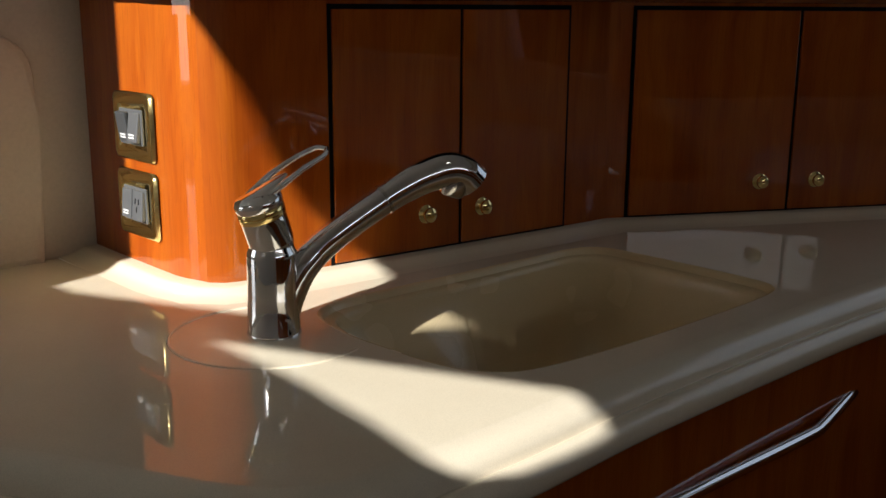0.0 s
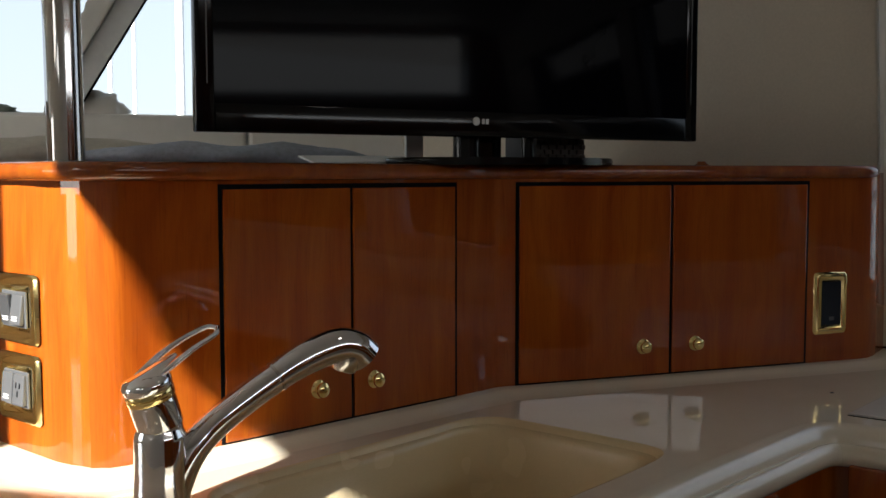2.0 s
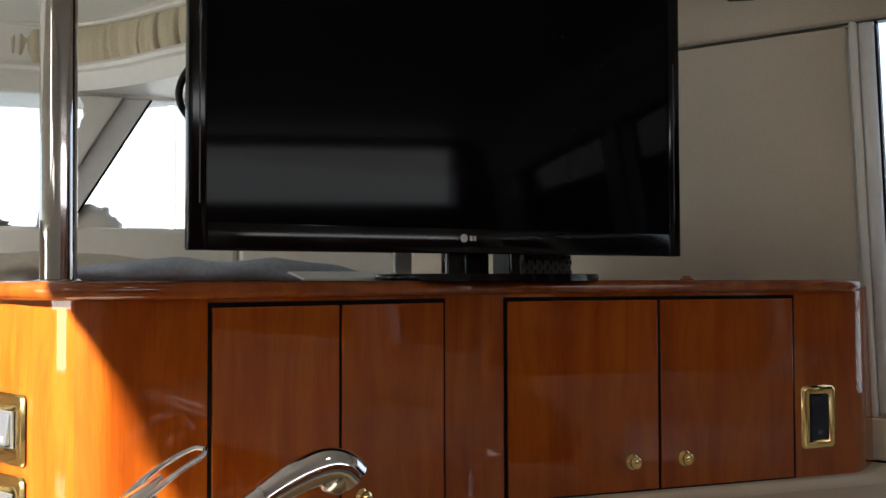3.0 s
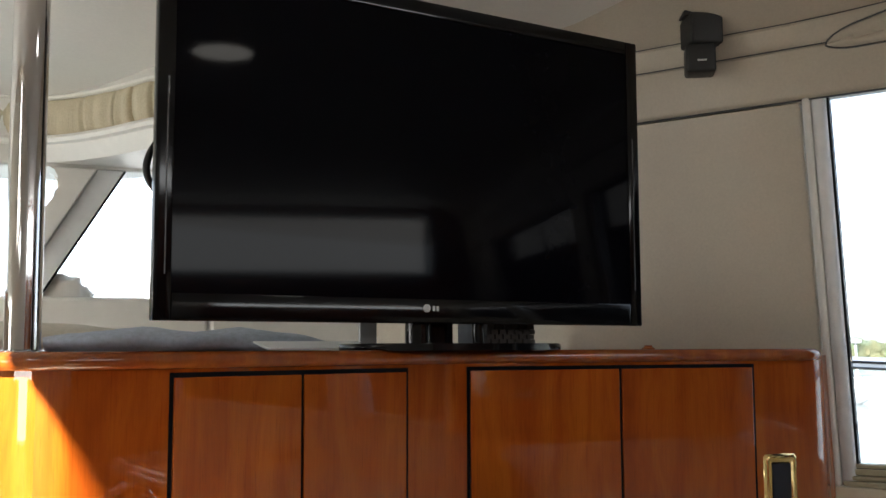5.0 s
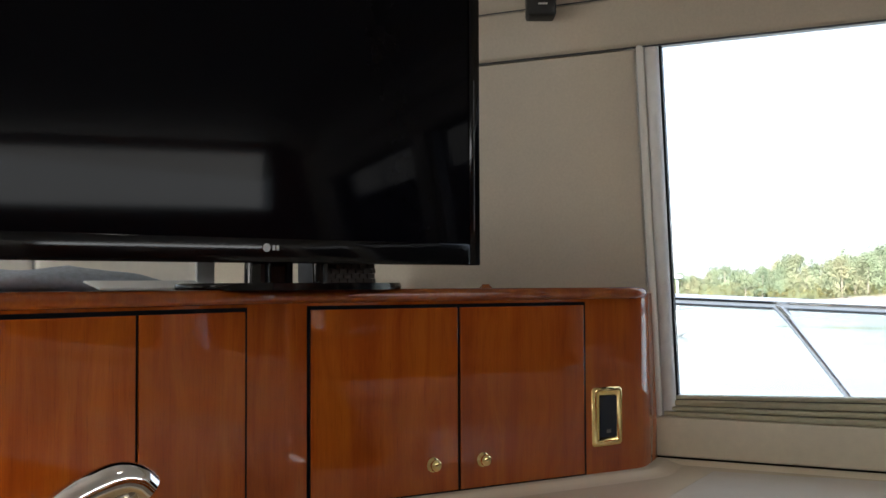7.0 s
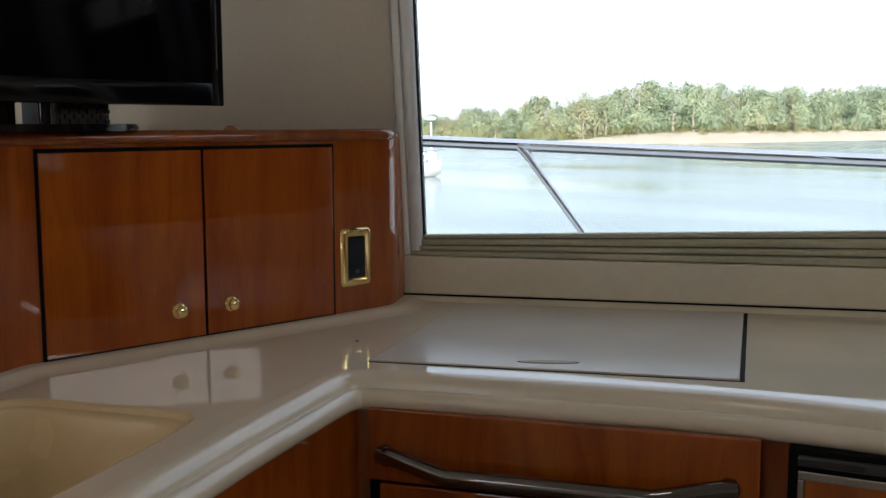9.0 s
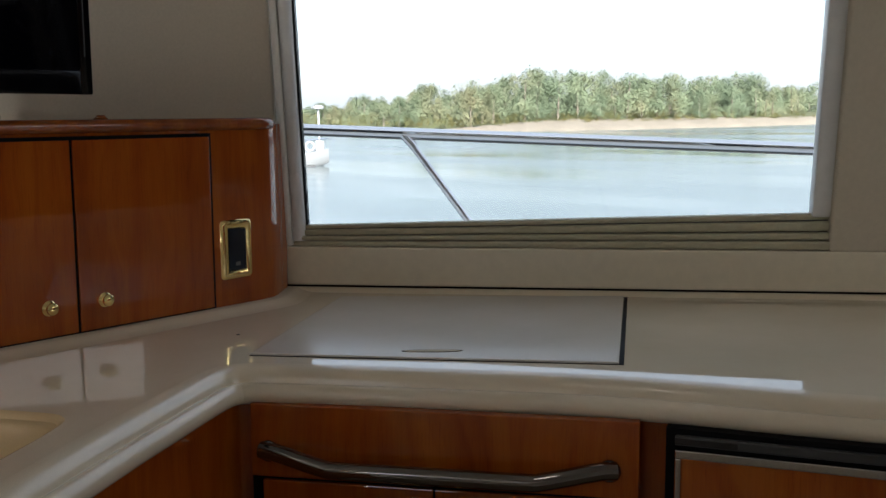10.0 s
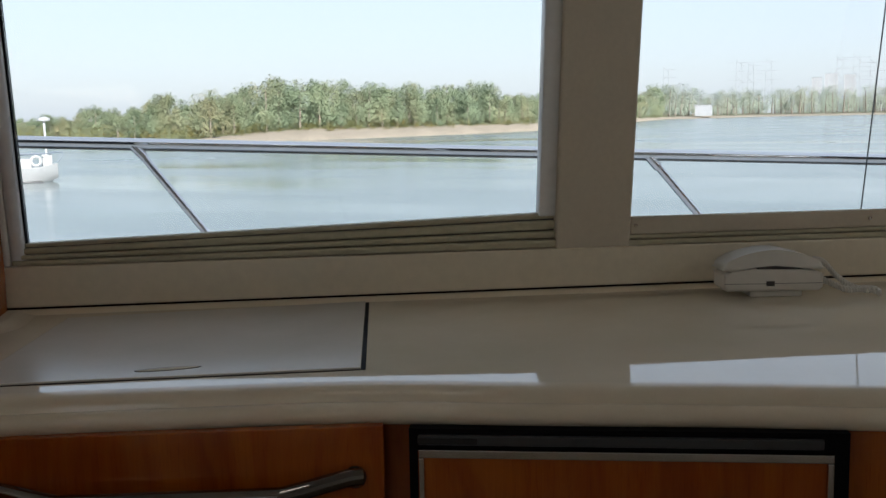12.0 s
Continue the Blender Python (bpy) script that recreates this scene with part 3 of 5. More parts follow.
# ---------------------------------------------------------------- worktop with moulded sink
FLAT = catmull([(-0.95, 1.32), (-0.65, 1.20), (-0.35, 1.08), (-0.18, 1.005), (-0.075, 0.94), (0.0, 0.892), (0.06, 0.868), (0.12, 0.880), (0.174, 0.91), (0.276, 0.966), (0.443, 1.068),
                (0.756, 1.238), (0.951, 1.335), (1.075, 1.394), (1.13, 1.408), (1.175, 1.392), (1.229, 1.318), (1.363, 1.092), (1.507, 0.830), (1.606, 0.554), (1.70, 0.3),
                (1.783, 0.047), (1.90, -0.30), (2.0, -0.62)], 5)
INNER = [Vector(p) for p in ((-1.05, 1.62), (-0.60, 1.80), (-0.22, 1.74))] + offset_path(FACE, 0.062)[8:-3]
wall_in = [K + WU * u + WN * 0.03 for u in (0.04, 0.6, 1.2, 1.8, 2.4, 2.9)]
SINK = catmull([(0.140, 1.35), (0.163, 1.27), (0.205, 1.198), (0.253, 1.128), (0.309, 1.094), (0.364, 1.098), (0.464, 1.140), (0.618, 1.220), (0.765, 1.305), (0.802, 1.35),
                (0.785, 1.41), (0.700, 1.565), (0.655, 1.628), (0.60, 1.632), (0.531, 1.598), (0.355, 1.508), (0.259, 1.458), (0.17, 1.405)], 4, True)
worktop = thing("worktop", (0.9, 1.4, Z_TOP), "glossy cream moulded galley worktop with a rolled front edge", "worktop", kind="structure")
flat = bmesh.new()
outer = [*FLAT, *wall_in[::-1], *INNER[::-1]]
loops = []
for loop in (outer, SINK):
    vs = [flat.verts.new((p[0], p[1], Z_TOP)) for p in loop]
    loops += [flat.edges.new((vs[i], vs[(i + 1) % len(vs)])) for i in range(len(vs))]
bmesh.ops.triangle_fill(flat, edges=loops, use_beauty=True)
part("top", flat, M_TOP, worktop)
EDGE = [(0.0, 0.0), (0.010, -0.0006), (0.022, -0.004), (0.031, -0.010), (0.0355, -0.017), (0.0365, -0.023), (0.0375, -0.0255), (0.0405, -0.0250), (0.044, -0.0238), (0.051, -0.0265), (0.057, -0.033), (0.060, -0.042), (0.0585, -0.051),
        (0.053, -0.058), (0.044, -0.062), (0.0, -0.062)]
part("front_edge", sweep(bmesh.new(), FLAT, [(d, Z_TOP + z) for d, z in EDGE]), M_EDGE, worktop, "cream double-rolled front edge", 60)
# coved upstand against the cabinet
cove = sweep(bmesh.new(), FACE[3:], [(-0.01, Z_TOP + 0.013), (0.018, Z_TOP + 0.0125), (0.026, Z_TOP + 0.011), (0.034, Z_TOP + 0.006), (0.048, Z_TOP + 0.002), (0.064, Z_TOP - 0.0002)])
part("upstand", cove, M_TOP, worktop, "coved lip along the cabinet", 60)
wl = [K + WU * u for u in (0.0, 0.6, 1.2, 1.8, 2.4, 2.95)]
part("upstand", sweep(bmesh.new(), wl, [(-0.02, Z_TOP + 0.011), (0.014, Z_TOP + 0.0105), (0.022, Z_TOP + 0.008), (0.028, Z_TOP + 0.002), (0.034, Z_TOP - 0.0002)]), M_TOP, worktop, "coved lip along the window wall", 60)
basin = bmesh.new()
cx, cy = 0.44, 1.36
rings = []
for d, z in ((0.0, 0.0), (0.004, -0.001), (0.008, -0.005), (0.010, -0.010), (0.022, -0.0112), (0.026, -0.0135), (0.028, -0.020), (0.030, -0.04), (0.036, -0.14), (0.043, -0.168), (0.060, -0.186), (0.09, -0.193)):
    ring = []
    for p in SINK:
        v = Vector((p[0] - cx, p[1] - cy))
        ease = max(0.0, min(1.0, (-v.x - 0.02) / 0.2))
        inset = d * (1 + 3.2 * ease) if d > 0.03 else d
        q = v * max(0.1, 1 - inset / v.length)
        ring.append(basin.verts.new((cx + q.x, cy + q.y, Z_TOP + z)))
    rings.append(ring)
for a, b in zip(rings, rings[1:]):
    for j in range(len(a)):
        basin.faces.new((a[j], a[(j + 1) % len(a)], b[(j + 1) % len(a)], b[j]))
basin.faces.new(rings[-1])
bas = part("sink_basin", basin, M_SINK, worktop, "deep cream moulded sink basin", 60)
part("drain", lathe(bmesh.new(), [(0.04, 0.0), (0.04, 0.003), (0.033, 0.004), (0.03, 0.0)], pose(0.46, 1.37, Z_TOP - 0.1935), 28), M_CHROME, bas, "chrome drain ring")

# lift-out lid over the hob, flush with the worktop
hatch = thing("hob_lid", (1.66, 1.28, Z_TOP), "pale flush lid with a finger slot set in the worktop", "lid")
hp = [Vector(p) for p in ((1.735, 1.716), (2.153, 1.182), (1.572, 0.862), (1.215, 1.428))]
c = sum(hp, Vector((0, 0))) / 4
part("gap", prism(bmesh.new(), [tuple(c + (p - c) * 1.0) for p in hp], Z_TOP - 0.0006, Z_TOP + 0.0008), M_GAP, hatch, "dark joint round the lid")
part("panel", prism(bmesh.new(), [tuple(c + (p - c) * 0.988 - WU * 0.0045) for p in hp], Z_TOP, Z_TOP + 0.0045, None, 0.0030), M_HATCH, hatch)
sl = face_frame((1.399, 1.223), (1.472, 1.137), Z_TOP + 0.0046)
# no recess is cut: a dark oval round a pale one paints its shade
slot_pts = [(0.056 + 0.056 * math.cos(a), 0.0115 * math.sin(a)) for a in (2 * math.pi * i / 20 for i in range(20))]
slot = part("finger_slot", prism(bmesh.new(), slot_pts, -0.0004, 0.0007, sl), M_DARKGREY, hatch, "oval finger slot, its recess shade put in as dark grey")
part("slot_base", prism(bmesh.new(), [(0.056 + (x - 0.056) * 0.95, y * 0.74 + 0.002) for x, y in slot_pts], 0.0, 0.0011, sl), M_TOP, slot)
arc = [(0.075 + 0.122 * math.cos(radians(a)), 1.283 + 0.122 * math.sin(radians(a)), Z_TOP - 0.0006) for a in range(75, 322, 6)]
part("moulded_ring", tube(bmesh.new(), arc, 0.0022, 8), M_TOP, worktop, "faint moulded ring round the tap")
spot = lathe(bmesh.new(), [(0.0035, 0), (0.0035, 0.001), (0.002, 0.0015)], pose(1.318, 1.585, Z_TOP), 12)
part("screw_plug", spot, M_DARKGREY, worktop, "small dark plug")

# ---------------------------------------------------------------- upper cabinet with four doors
cab = thing("galley_cabinet", (0.75, 1.95, Z_TOP), "glossy varnished cherry cabinet with four small doors, on the worktop", "cabinet")
part("body", sweep(bmesh.new(), FACE, [(0, Z_TOP - 0.01), (0, Z_RIM - 0.015)]), M_WOOD, cab, "", 30)
rim_prof = [(-0.03, Z_RIM - 0.026), (0.008, Z_RIM - 0.026), (0.016, Z_RIM - 0.024), (0.021, Z_RIM - 0.018), (0.022, Z_RIM - 0.011), (0.019, Z_RIM - 0.004), (0.012, Z_RIM), (-0.03, Z_RIM)]
RIMP = catmull([tuple(p) for p in FACE[:1]] + [(-0.165, 1.780), (-0.075, 1.610), (-0.035, 1.530), (0.02, 1.492), (0.09, 1.505), (0.25, 1.575), (0.45, 1.664), (0.62, 1.742), (0.70, 1.782), (0.78, 1.796), (1.0, 1.796), (1.3, 1.796), (1.50, 1.796), (1.565, 1.798), (1.60, 1.815), (1.61, 1.84), (1.60, 1.87)], 4)
part("top_rim", sweep(bmesh.new(), RIMP, rim_prof), M_TRIM, cab, "rounded dark cherry top rim", 60)
back = [(1.60, 1.90), (1.66, 1.95), (1.36, 2.42), (0.5, 2.42), (-0.05, 2.30), (-0.30, 2.08)]
part("top_board", prism(bmesh.new(), [tuple(p) for p in offset_path(RIMP, -0.02)] + back, Z_RIM - 0.02, Z_RIM - 0.001), M_TRIM, cab)
lo = offset_path(FACE, -0.03)
part("back_panel", prism(bmesh.new(), [tuple(p) for p in lo[1:]] + [(1.60, 1.95), (1.34, 2.40), (0.5, 2.40), (-0.05, 2.28), (-0.28, 2.08)], Z_TOP - 0.02, Z_RIM - 0.03), M_GAP, cab, "dark inside of the cabinet")


def knob(m, door):
    return part("knob", lathe(bmesh.new(), [(0.0150, 0.0), (0.0150, 0.002), (0.0125, 0.004), (0.0095, 0.0055), (0.0105, 0.0085), (0.0122, 0.012), (0.0115, 0.0155), (0.0075, 0.0182), (0.002, 0.0192)],
                            m @ Matrix.Rotation(-math.pi / 2, 4, "X"), 22), M_BRASS, door, "polished brass knob")


def door_pair(a, b, s0, s1, s2, z0, z1, k0, k1):
    """Two doors on the plan line a-b between s0, s1 and s2, with knobs at k0 and k1."""
    f = face_frame(a, b)
    part("door_joint", boxed((s0 - 0.0035, -0.004, z0 - 0.006), (s2 + 0.0035, 0.0015, z1 + 0.0035), f), M_GAP, cab, "black joint round the doors")
    for sa, sb, k in ((s0, s1, k0), (s1, s2, k1)):
        d = part("door", boxed((sa + 0.003, -0.004, z0 + 0.002), (sb - 0.003, 0.0045, z1 - 0.004), f, 0.0012), M_WOOD, cab)
        knob(f @ Matrix.Translation((k, 0.0045, 0.945)), d)


AD = (A1 - A0).normalized()
sA = lambda x: (x - A0.x) / AD.x
door_pair(A0, A1, sA(0.190), sA(0.4095), sA(0.625), 0.887, 1.264, sA(0.345), sA(0.450))
door_pair(B0, B1, 0.767 - B0.x, 1.098 - B0.x, 1.425 - B0.x, 0.887, 1.264, 1.035 - B0.x, 1.154 - B0.x)


def wall_plate(name, f, w, h, label, category):
    t = thing(name, f @ Vector((0, 0, 0)), label, category)
    ring = bmesh.new()
    # bevelled brass frame with an opening
    steps = [(0.0, 0.0), (0.002, 0.004), (0.005, 0.0055), (0.0165, 0.0055), (0.018, 0.003)]
    loops = []
    for ins, y in steps:
        r = []
        for sx, sz in ((-1, -1), (1, -1), (1, 1), (-1, 1)):
            for kx, kz in ((0, 0.006), (0.006, 0)) if sx * sz > 0 else ((0.006, 0), (0, 0.006)):
                if ins > 0.015:
                    kx, kz = kx * 0.3, kz * 0.3
                r.append(ring.verts.new(f @ Vector((sx * (w / 2 - ins - kx), y, sz * (h / 2 - ins - kz)))))
        loops.append(r)
    for a, b in zip(loops, loops[1:]):
        for j in range(8):
            ring.faces.new((a[j], a[(j + 1) % 8], b[(j + 1) % 8], b[j]))
    ring.faces.new(loops[-1])
    part("brass_plate", ring, M_BRASS, t, "polished brass cover plate", 50)
    return t


LF = lambda z: face_frame((-0.163, 1.776), (-0.035, 1.548), z, 0.170, 0.007)
for z, kind in ((1.092, 0), (0.978, 1)):
    f = LF(z)
    t = wall_plate("light_switch" if not kind else "power_outlet", f, 0.118, 0.100,
                   "brass plate with two grey rocker switches on cherry panel" if not kind else "brass plate with grey switch and socket on cherry panel", "switch" if not kind else "outlet")
    part("insert", boxed((-0.034, 0.003, -0.026), (0.034, 0.007, 0.026), f, 0.0015), M_GREY, t, "grey plastic insert")
    for sx in (-1, 1):
        tilt = f @ pose(sx * 0.0165, 0.007, 0.0, 8 * sx if not kind else 5, 0, 0)
        r = part("rocker" if not kind or sx < 0 else "socket", boxed((-0.015, -0.002, -0.022), (0.015, 0.006, 0.022), tilt, 0.002), M_GREY if sx > 0 or kind else M_DARKGREY, t)
        if kind and sx > 0:
            for hx, hz in ((-0.005, 0.006), (0.005, 0.006), (0.0, -0.006)):
                part("socket_hole", boxed((hx - 0.0012, 0.0055, hz - 0.004), (hx + 0.0012, 0.0066, hz + 0.004), tilt), M_GAP, r)
        else:
            for bz in (-0.012, -0.016):
                part("print_bar", boxed((-0.008, 0.0056, bz), (0.008, 0.0063, bz + 0.0022), tilt), M_PRINT, r, "white printed bar")
f = face_frame(B0, B1, 1.010, 1.489 - B0.x, 0.0)
t = wall_plate("control_panel", f, 0.086, 0.132, "brass plate with a dark display on cherry panel", "control panel")
part("display", boxed((-0.024, 0.003, -0.046), (0.024, 0.0062, 0.046), f, 0.001), M_DISPLAY, t, "dark blue display")
part("display_button", boxed((-0.006, 0.006, -0.036), (0.006, 0.0068, -0.028), f), M_GREY, t)
fe = face_frame((1.600, 1.800), (1.650, 1.833), 1.093, 0.022, 0.0)
part("edge_slot", boxed((-0.003, -0.004, -0.085), (0.003, 0.0012, 0.085), fe, 0.0), M_GAP, cab, "dark upright slot at the cabinet end")

# ---------------------------------------------------------------- tap
tap = thing("kitchen_tap", (0.08, 1.29, Z_TOP), "chrome mixer tap with pull-out spout and gold ring, beside the sink", "tap")
TP = Vector((0.08, 1.29, Z_TOP))
part("column", lathe(bmesh.new(), [(0.0335, 0.0), (0.0335, 0.004), (0.0325, 0.006), (0.0315, 0.05), (0.0308, 0.098), (0.0300, 0.104), (0.0270, 0.110), (0.0270, 0.116)], Matrix.Translation(TP), 36), M_CHROME, tap)
lean = Matrix.Translation(TP + Vector((0.002, 0, 0.108))) @ Matrix.Rotation(radians(-16), 4, "Y") @ Matrix.Rotation(radians(6), 4, "X")
part("head", lathe(bmesh.new(), [(0.0250, 0.0), (0.0275, 0.006), (0.0280, 0.034), (0.0275, 0.040)], lean, 36), M_CHROME, tap)
ring = part("gold_ring", lathe(bmesh.new(), [(0.0280, 0.040), (0.0288, 0.0415), (0.0288, 0.0455), (0.0278, 0.0465), (0.0288, 0.0475), (0.0288, 0.0515), (0.0278, 0.053)], lean, 36), M_BRASS, tap, "gold double ring")
cap = lathe(bmesh.new(), [(0.0278, 0.053), (0.0295, 0.056), (0.0295, 0.063), (0.026, 0.068), (0.016, 0.071), (0.004, 0.072)], lean, 36)
lever = part("lever", cap, M_CHROME, tap, "chrome loop lever")
top = lean @ Vector((0, 0, 0.066))
ld = Vector((0.80, 0.16, 0.58)).normalized()
ls = Vector((-0.30, 0.86, 0.25)).normalized()
for sgn in (-1, 1):
    arm = catmull([top + ld * -0.006 + ls * 0.014 * sgn, top + ld * 0.03 + ls * 0.0165 * sgn + Vector((0, 0, 0.002)), top + ld * 0.065 + ls * 0.015 * sgn + Vector((0, 0, 0.0)), top + ld * 0.097 + ls * 0.012 * sgn - Vector((0, 0, 0.006)), top + ld * 0.108 + ls * 0.0 - Vector((0, 0, 0.009))], 6)
    part("lever_arm", tube(bmesh.new(), arm, [0.0058 - 0.0022 * i / (len(arm) - 1) for i in range(len(arm))], 12, [0.75] * len(arm)), M_CHROME, lever)
part("lever_neck", tube(bmesh.new(), [top + ld * -0.018, top + ld * 0.02, top + ld * 0.045], [0.022, 0.016, 0.006], 16, [0.5, 0.45, 0.3]), M_CHROME, lever)
sd = Vector((0.98, 0.2, 0)).normalized()
at_s = lambda s, z: TP + sd * s + Vector((0, 0, z))
sp = catmull([at_s(0.004, 0.012), at_s(0.014, 0.040), at_s(0.036, 0.077), at_s(0.070, 0.108), at_s(0.11, 0.134), at_s(0.146, 0.155)], 6)
part("spout", tube(bmesh.new(), sp, [0.0185 + 0.0085 * max(0, 1 - i / 16) for i in range(len(sp))], 26), M_CHROME, tap)
part("spout_ring", tube(bmesh.new(), [at_s(0.1455, 0.1547), at_s(0.1485, 0.1563)], 0.0202, 26), M_STEEL, tap, "bright ring on the spout")
sp2 = catmull([at_s(0.148, 0.156), at_s(0.175, 0.170), at_s(0.205, 0.182), at_s(0.235, 0.188), at_s(0.258, 0.182), at_s(0.272, 0.170)], 6)
hd = part("spray_head", tube(bmesh.new(), sp2, [0.0190 + 0.0045 * min(1, i / 16) for i in range(len(sp2))], 26), M_CHROME, tap)
nz = Matrix.Translation(at_s(0.246, 0.174)) @ Matrix.Rotation(radians(198), 4, "Y")
part("nozzle", lathe(bmesh.new(), [(0.020, -0.002), (0.019, 0.012), (0.016, 0.020), (0.012, 0.022), (0.011, 0.018), (0.003, 0.018)], nz, 24), M_STEEL, hd, "bright spray nozzle")

# ---------------------------------------------------------------- television on the cabinet
TV0, TV1 = Vector((0.170, 1.652)), Vector((1.176, 1.828))
ft = face_frame(TV0, TV1)
TVW = (TV1 - TV0).length
tv = thing("television", (0.70, 1.86, Z_RIM), "large black flat-screen television, switched off, on a swivel stand", "television")
part("casing", boxed((0.001, -0.022, 1.348), (TVW - 0.001, -0.004, 1.948), ft, 0.004, 3), M_BLACK, tv, "gloss black casing")
part("back_cover", boxed((0.09, -0.085, 1.40), (TVW - 0.09, -0.021, 1.90), ft, 0.02, 3), M_BLACKMATT, tv, "matt black back cover")
bez = bmesh.new()
for lo, hi in (((0.0, -0.02, 1.347), (0.03, 0.0, 1.949)), ((TVW - 0.03, -0.02, 1.347), (TVW, 0.0, 1.949)), ((0.03, -0.02, 1.347), (TVW - 0.03, 0.0, 1.392)), ((0.03, -0.02, 1.920), (TVW - 0.03, 0.0, 1.949))):
    box(bez, lo, hi, ft, 0.003)
bezel = part("bezel", bez, M_BLACK, tv, "gloss black bezel")
part("screen", boxed((0.026, -0.012, 1.388), (TVW - 0.026, -0.0035, 1.924), ft), M_SCREEN, tv, "dark blank screen")
for x in (0.018, TVW - 0.018):
    part("bezel_line", boxed((x - 0.001, 0.0002, 1.42), (x + 0.001, 0.0008, 1.74), ft), M_GREY, bezel, "thin grey line")
lx = 0.499
part("badge", lathe(bmesh.new(), [(0.0075, 0.0), (0.0075, 0.0012), (0.006, 0.0016)], ft @ pose(lx, 0.0, 1.3745) @ Matrix.Rotation(-math.pi / 2, 4, "X"), 20), M_PRINT, bezel, "pale round badge")
for x in (0.012, 0.020):
    part("badge_bar", boxed((lx + x, 0.0002, 1.370), (lx + x + 0.0055, 0.0012, 1.379), ft), M_PRINT, bezel, "pale badge bar")
base_pts = [(0.592 + 0.235 * math.cos(a), -0.055 + 0.135 * math.sin(a)) for a in (2 * math.pi * i / 40 for i in range(40))]
part("stand_base", prism(bmesh.new(), base_pts, Z_RIM - 0.001, Z_RIM + 0.012, ft, 0.005, 3), M_BLACK, tv, "gloss black oval base")
part("stand_neck", tube(bmesh.new(), [ft @ Vector((0.522, -0.07, Z_RIM + 0.008)), ft @ Vector((0.522, -0.07, 1.40))], 0.025, 24), M_BLACK, tv, "gloss black neck")
part("stand_neck", boxed((0.557, -0.16, Z_RIM + 0.01), (0.632, -0.12, 1.40), ft, 0.004), M_BLACK, tv, "gloss black rear bracket")
part("stand_neck", tube(bmesh.new(), [ft @ Vector((0.658, -0.07, Z_RIM + 0.008)), ft @ Vector((0.656, -0.07, 1.40))], 0.0125, 18), M_BLACK, tv, "gloss black neck")
cable = catmull([ft @ Vector((0.10, -0.07, 1.665)), ft @ Vector((0.035, -0.06, 1.655)), ft @ Vector((0.004, -0.055, 1.615)), ft @ Vector((0.006, -0.055, 1.575)), ft @ Vector((0.05, -0.06, 1.535)), ft @ Vector((0.12, -0.07, 1.52))], 6)
part("cable", tube(bmesh.new(), cable, 0.006, 10), M_BLACKMATT, tv, "black looped cable")

# ---------------------------------------------------------------- things on and behind the cabinet
bk = thing("woven_basket", ft @ Vector((0.745, -0.12, Z_RIM)), "dark brown woven basket behind the television stand", "basket")
bb = bmesh.new()
for k in range(9):
    z0 = Z_RIM + 0.0115 + k * 0.0098
    for j in range(12):
        s0 = 0.690 + j * 0.0098
        w = 0.0016 * (1 if (j + k) % 2 else -1)
        box(bb, (s0, -0.10 + w, z0), (s0 + 0.0094, -0.088 + w, z0 + 0.0092), ft)
part("weave", bb, plain("dark_wicker", (0.035, 0.022, 0.014), 0.6, vary=0.4, scale=150), bk)
part("liner", boxed((0.690, -0.20, Z_RIM + 0.011), (0.808, -0.101, 1.398), ft, 0.006), M_BLACKMATT, bk, "dark inside")
tagged(part("standing_card", boxed((0.462, -0.20, Z_RIM + 0.001), (0.498, -0.192, 1.42), ft), M_PAPER), "pale blue-white card standing behind the television", "card")

pole = thing("support_pole", (-0.016, 1.66, Z_RIM), "polished steel support pole from cabinet to ceiling", "pole")
part("pole_tube", tube(bmesh.new(), [(-0.016, 1.66, Z_RIM - 0.002), (-0.018, 1.66, 1.6), (-0.020, 1.66, 2.14)], 0.0268, 32), M_POLE, pole)
part("pole_flange", lathe(bmesh.new(), [(0.034, 0.0), (0.034, 0.002), (0.028, 0.004)], pose(-0.016, 1.66, Z_RIM - 0.001), 32), M_STEEL, pole)


def cushion(name, path, r, mat, label, flat=0.45):
    bm = bmesh.new()
    pts = catmull(path, 8)
    tube(bm, pts, [r * (0.55 + 0.45 * min(1, 6 * min(i, len(pts) - 1 - i) / len(pts))) for i in range(len(pts))], 28, [flat] * len(pts))
    for v in bm.verts:
        v.co += Vector(noise.noise_vector(v.co * 9)) * 0.012 + Vector(noise.noise_vector(v.co * 31)) * 0.003
    ob = part(name, bm, mat)
    return tagged(ob, label, "cushion")


cushion("folded_cover", [(0.02, 2.12, 1.315), (0.2, 2.10, 1.32), (0.40, 2.06, 1.314), (0.56, 2.04, 1.306)], 0.075, M_CUSHION, "folded grey-blue fabric cover on the cabinet top", 0.33)
cushion("seat_cushion", [(-0.30, 2.34, 1.32), (0.0, 2.34, 1.325), (0.25, 2.32, 1.318)], 0.09, M_BEIGECUSHION, "beige fabric cushion on the cabinet top", 0.34)
pf = face_frame((0.385, 1.80), (0.585, 1.81), Z_RIM + 0.0005) @ Matrix.Rotation(radians(-7), 4, "X")
tagged(part("magazine", boxed((0.0, -0.11, 0.0), (0.205, 0.0, 0.004), pf, 0.001), M_PAPER), "white magazine lying on the cabinet top", "magazine")
plate = part("catch_knob", lathe(bmesh.new(), [(0.014, 0), (0.014, 0.003), (0.009, 0.006), (0.008, 0.009)], pose(1.19, 1.83, Z_RIM - 0.001), 16), M_TRIM)
tagged(plate, "small dark knob on the cabinet top", "knob")

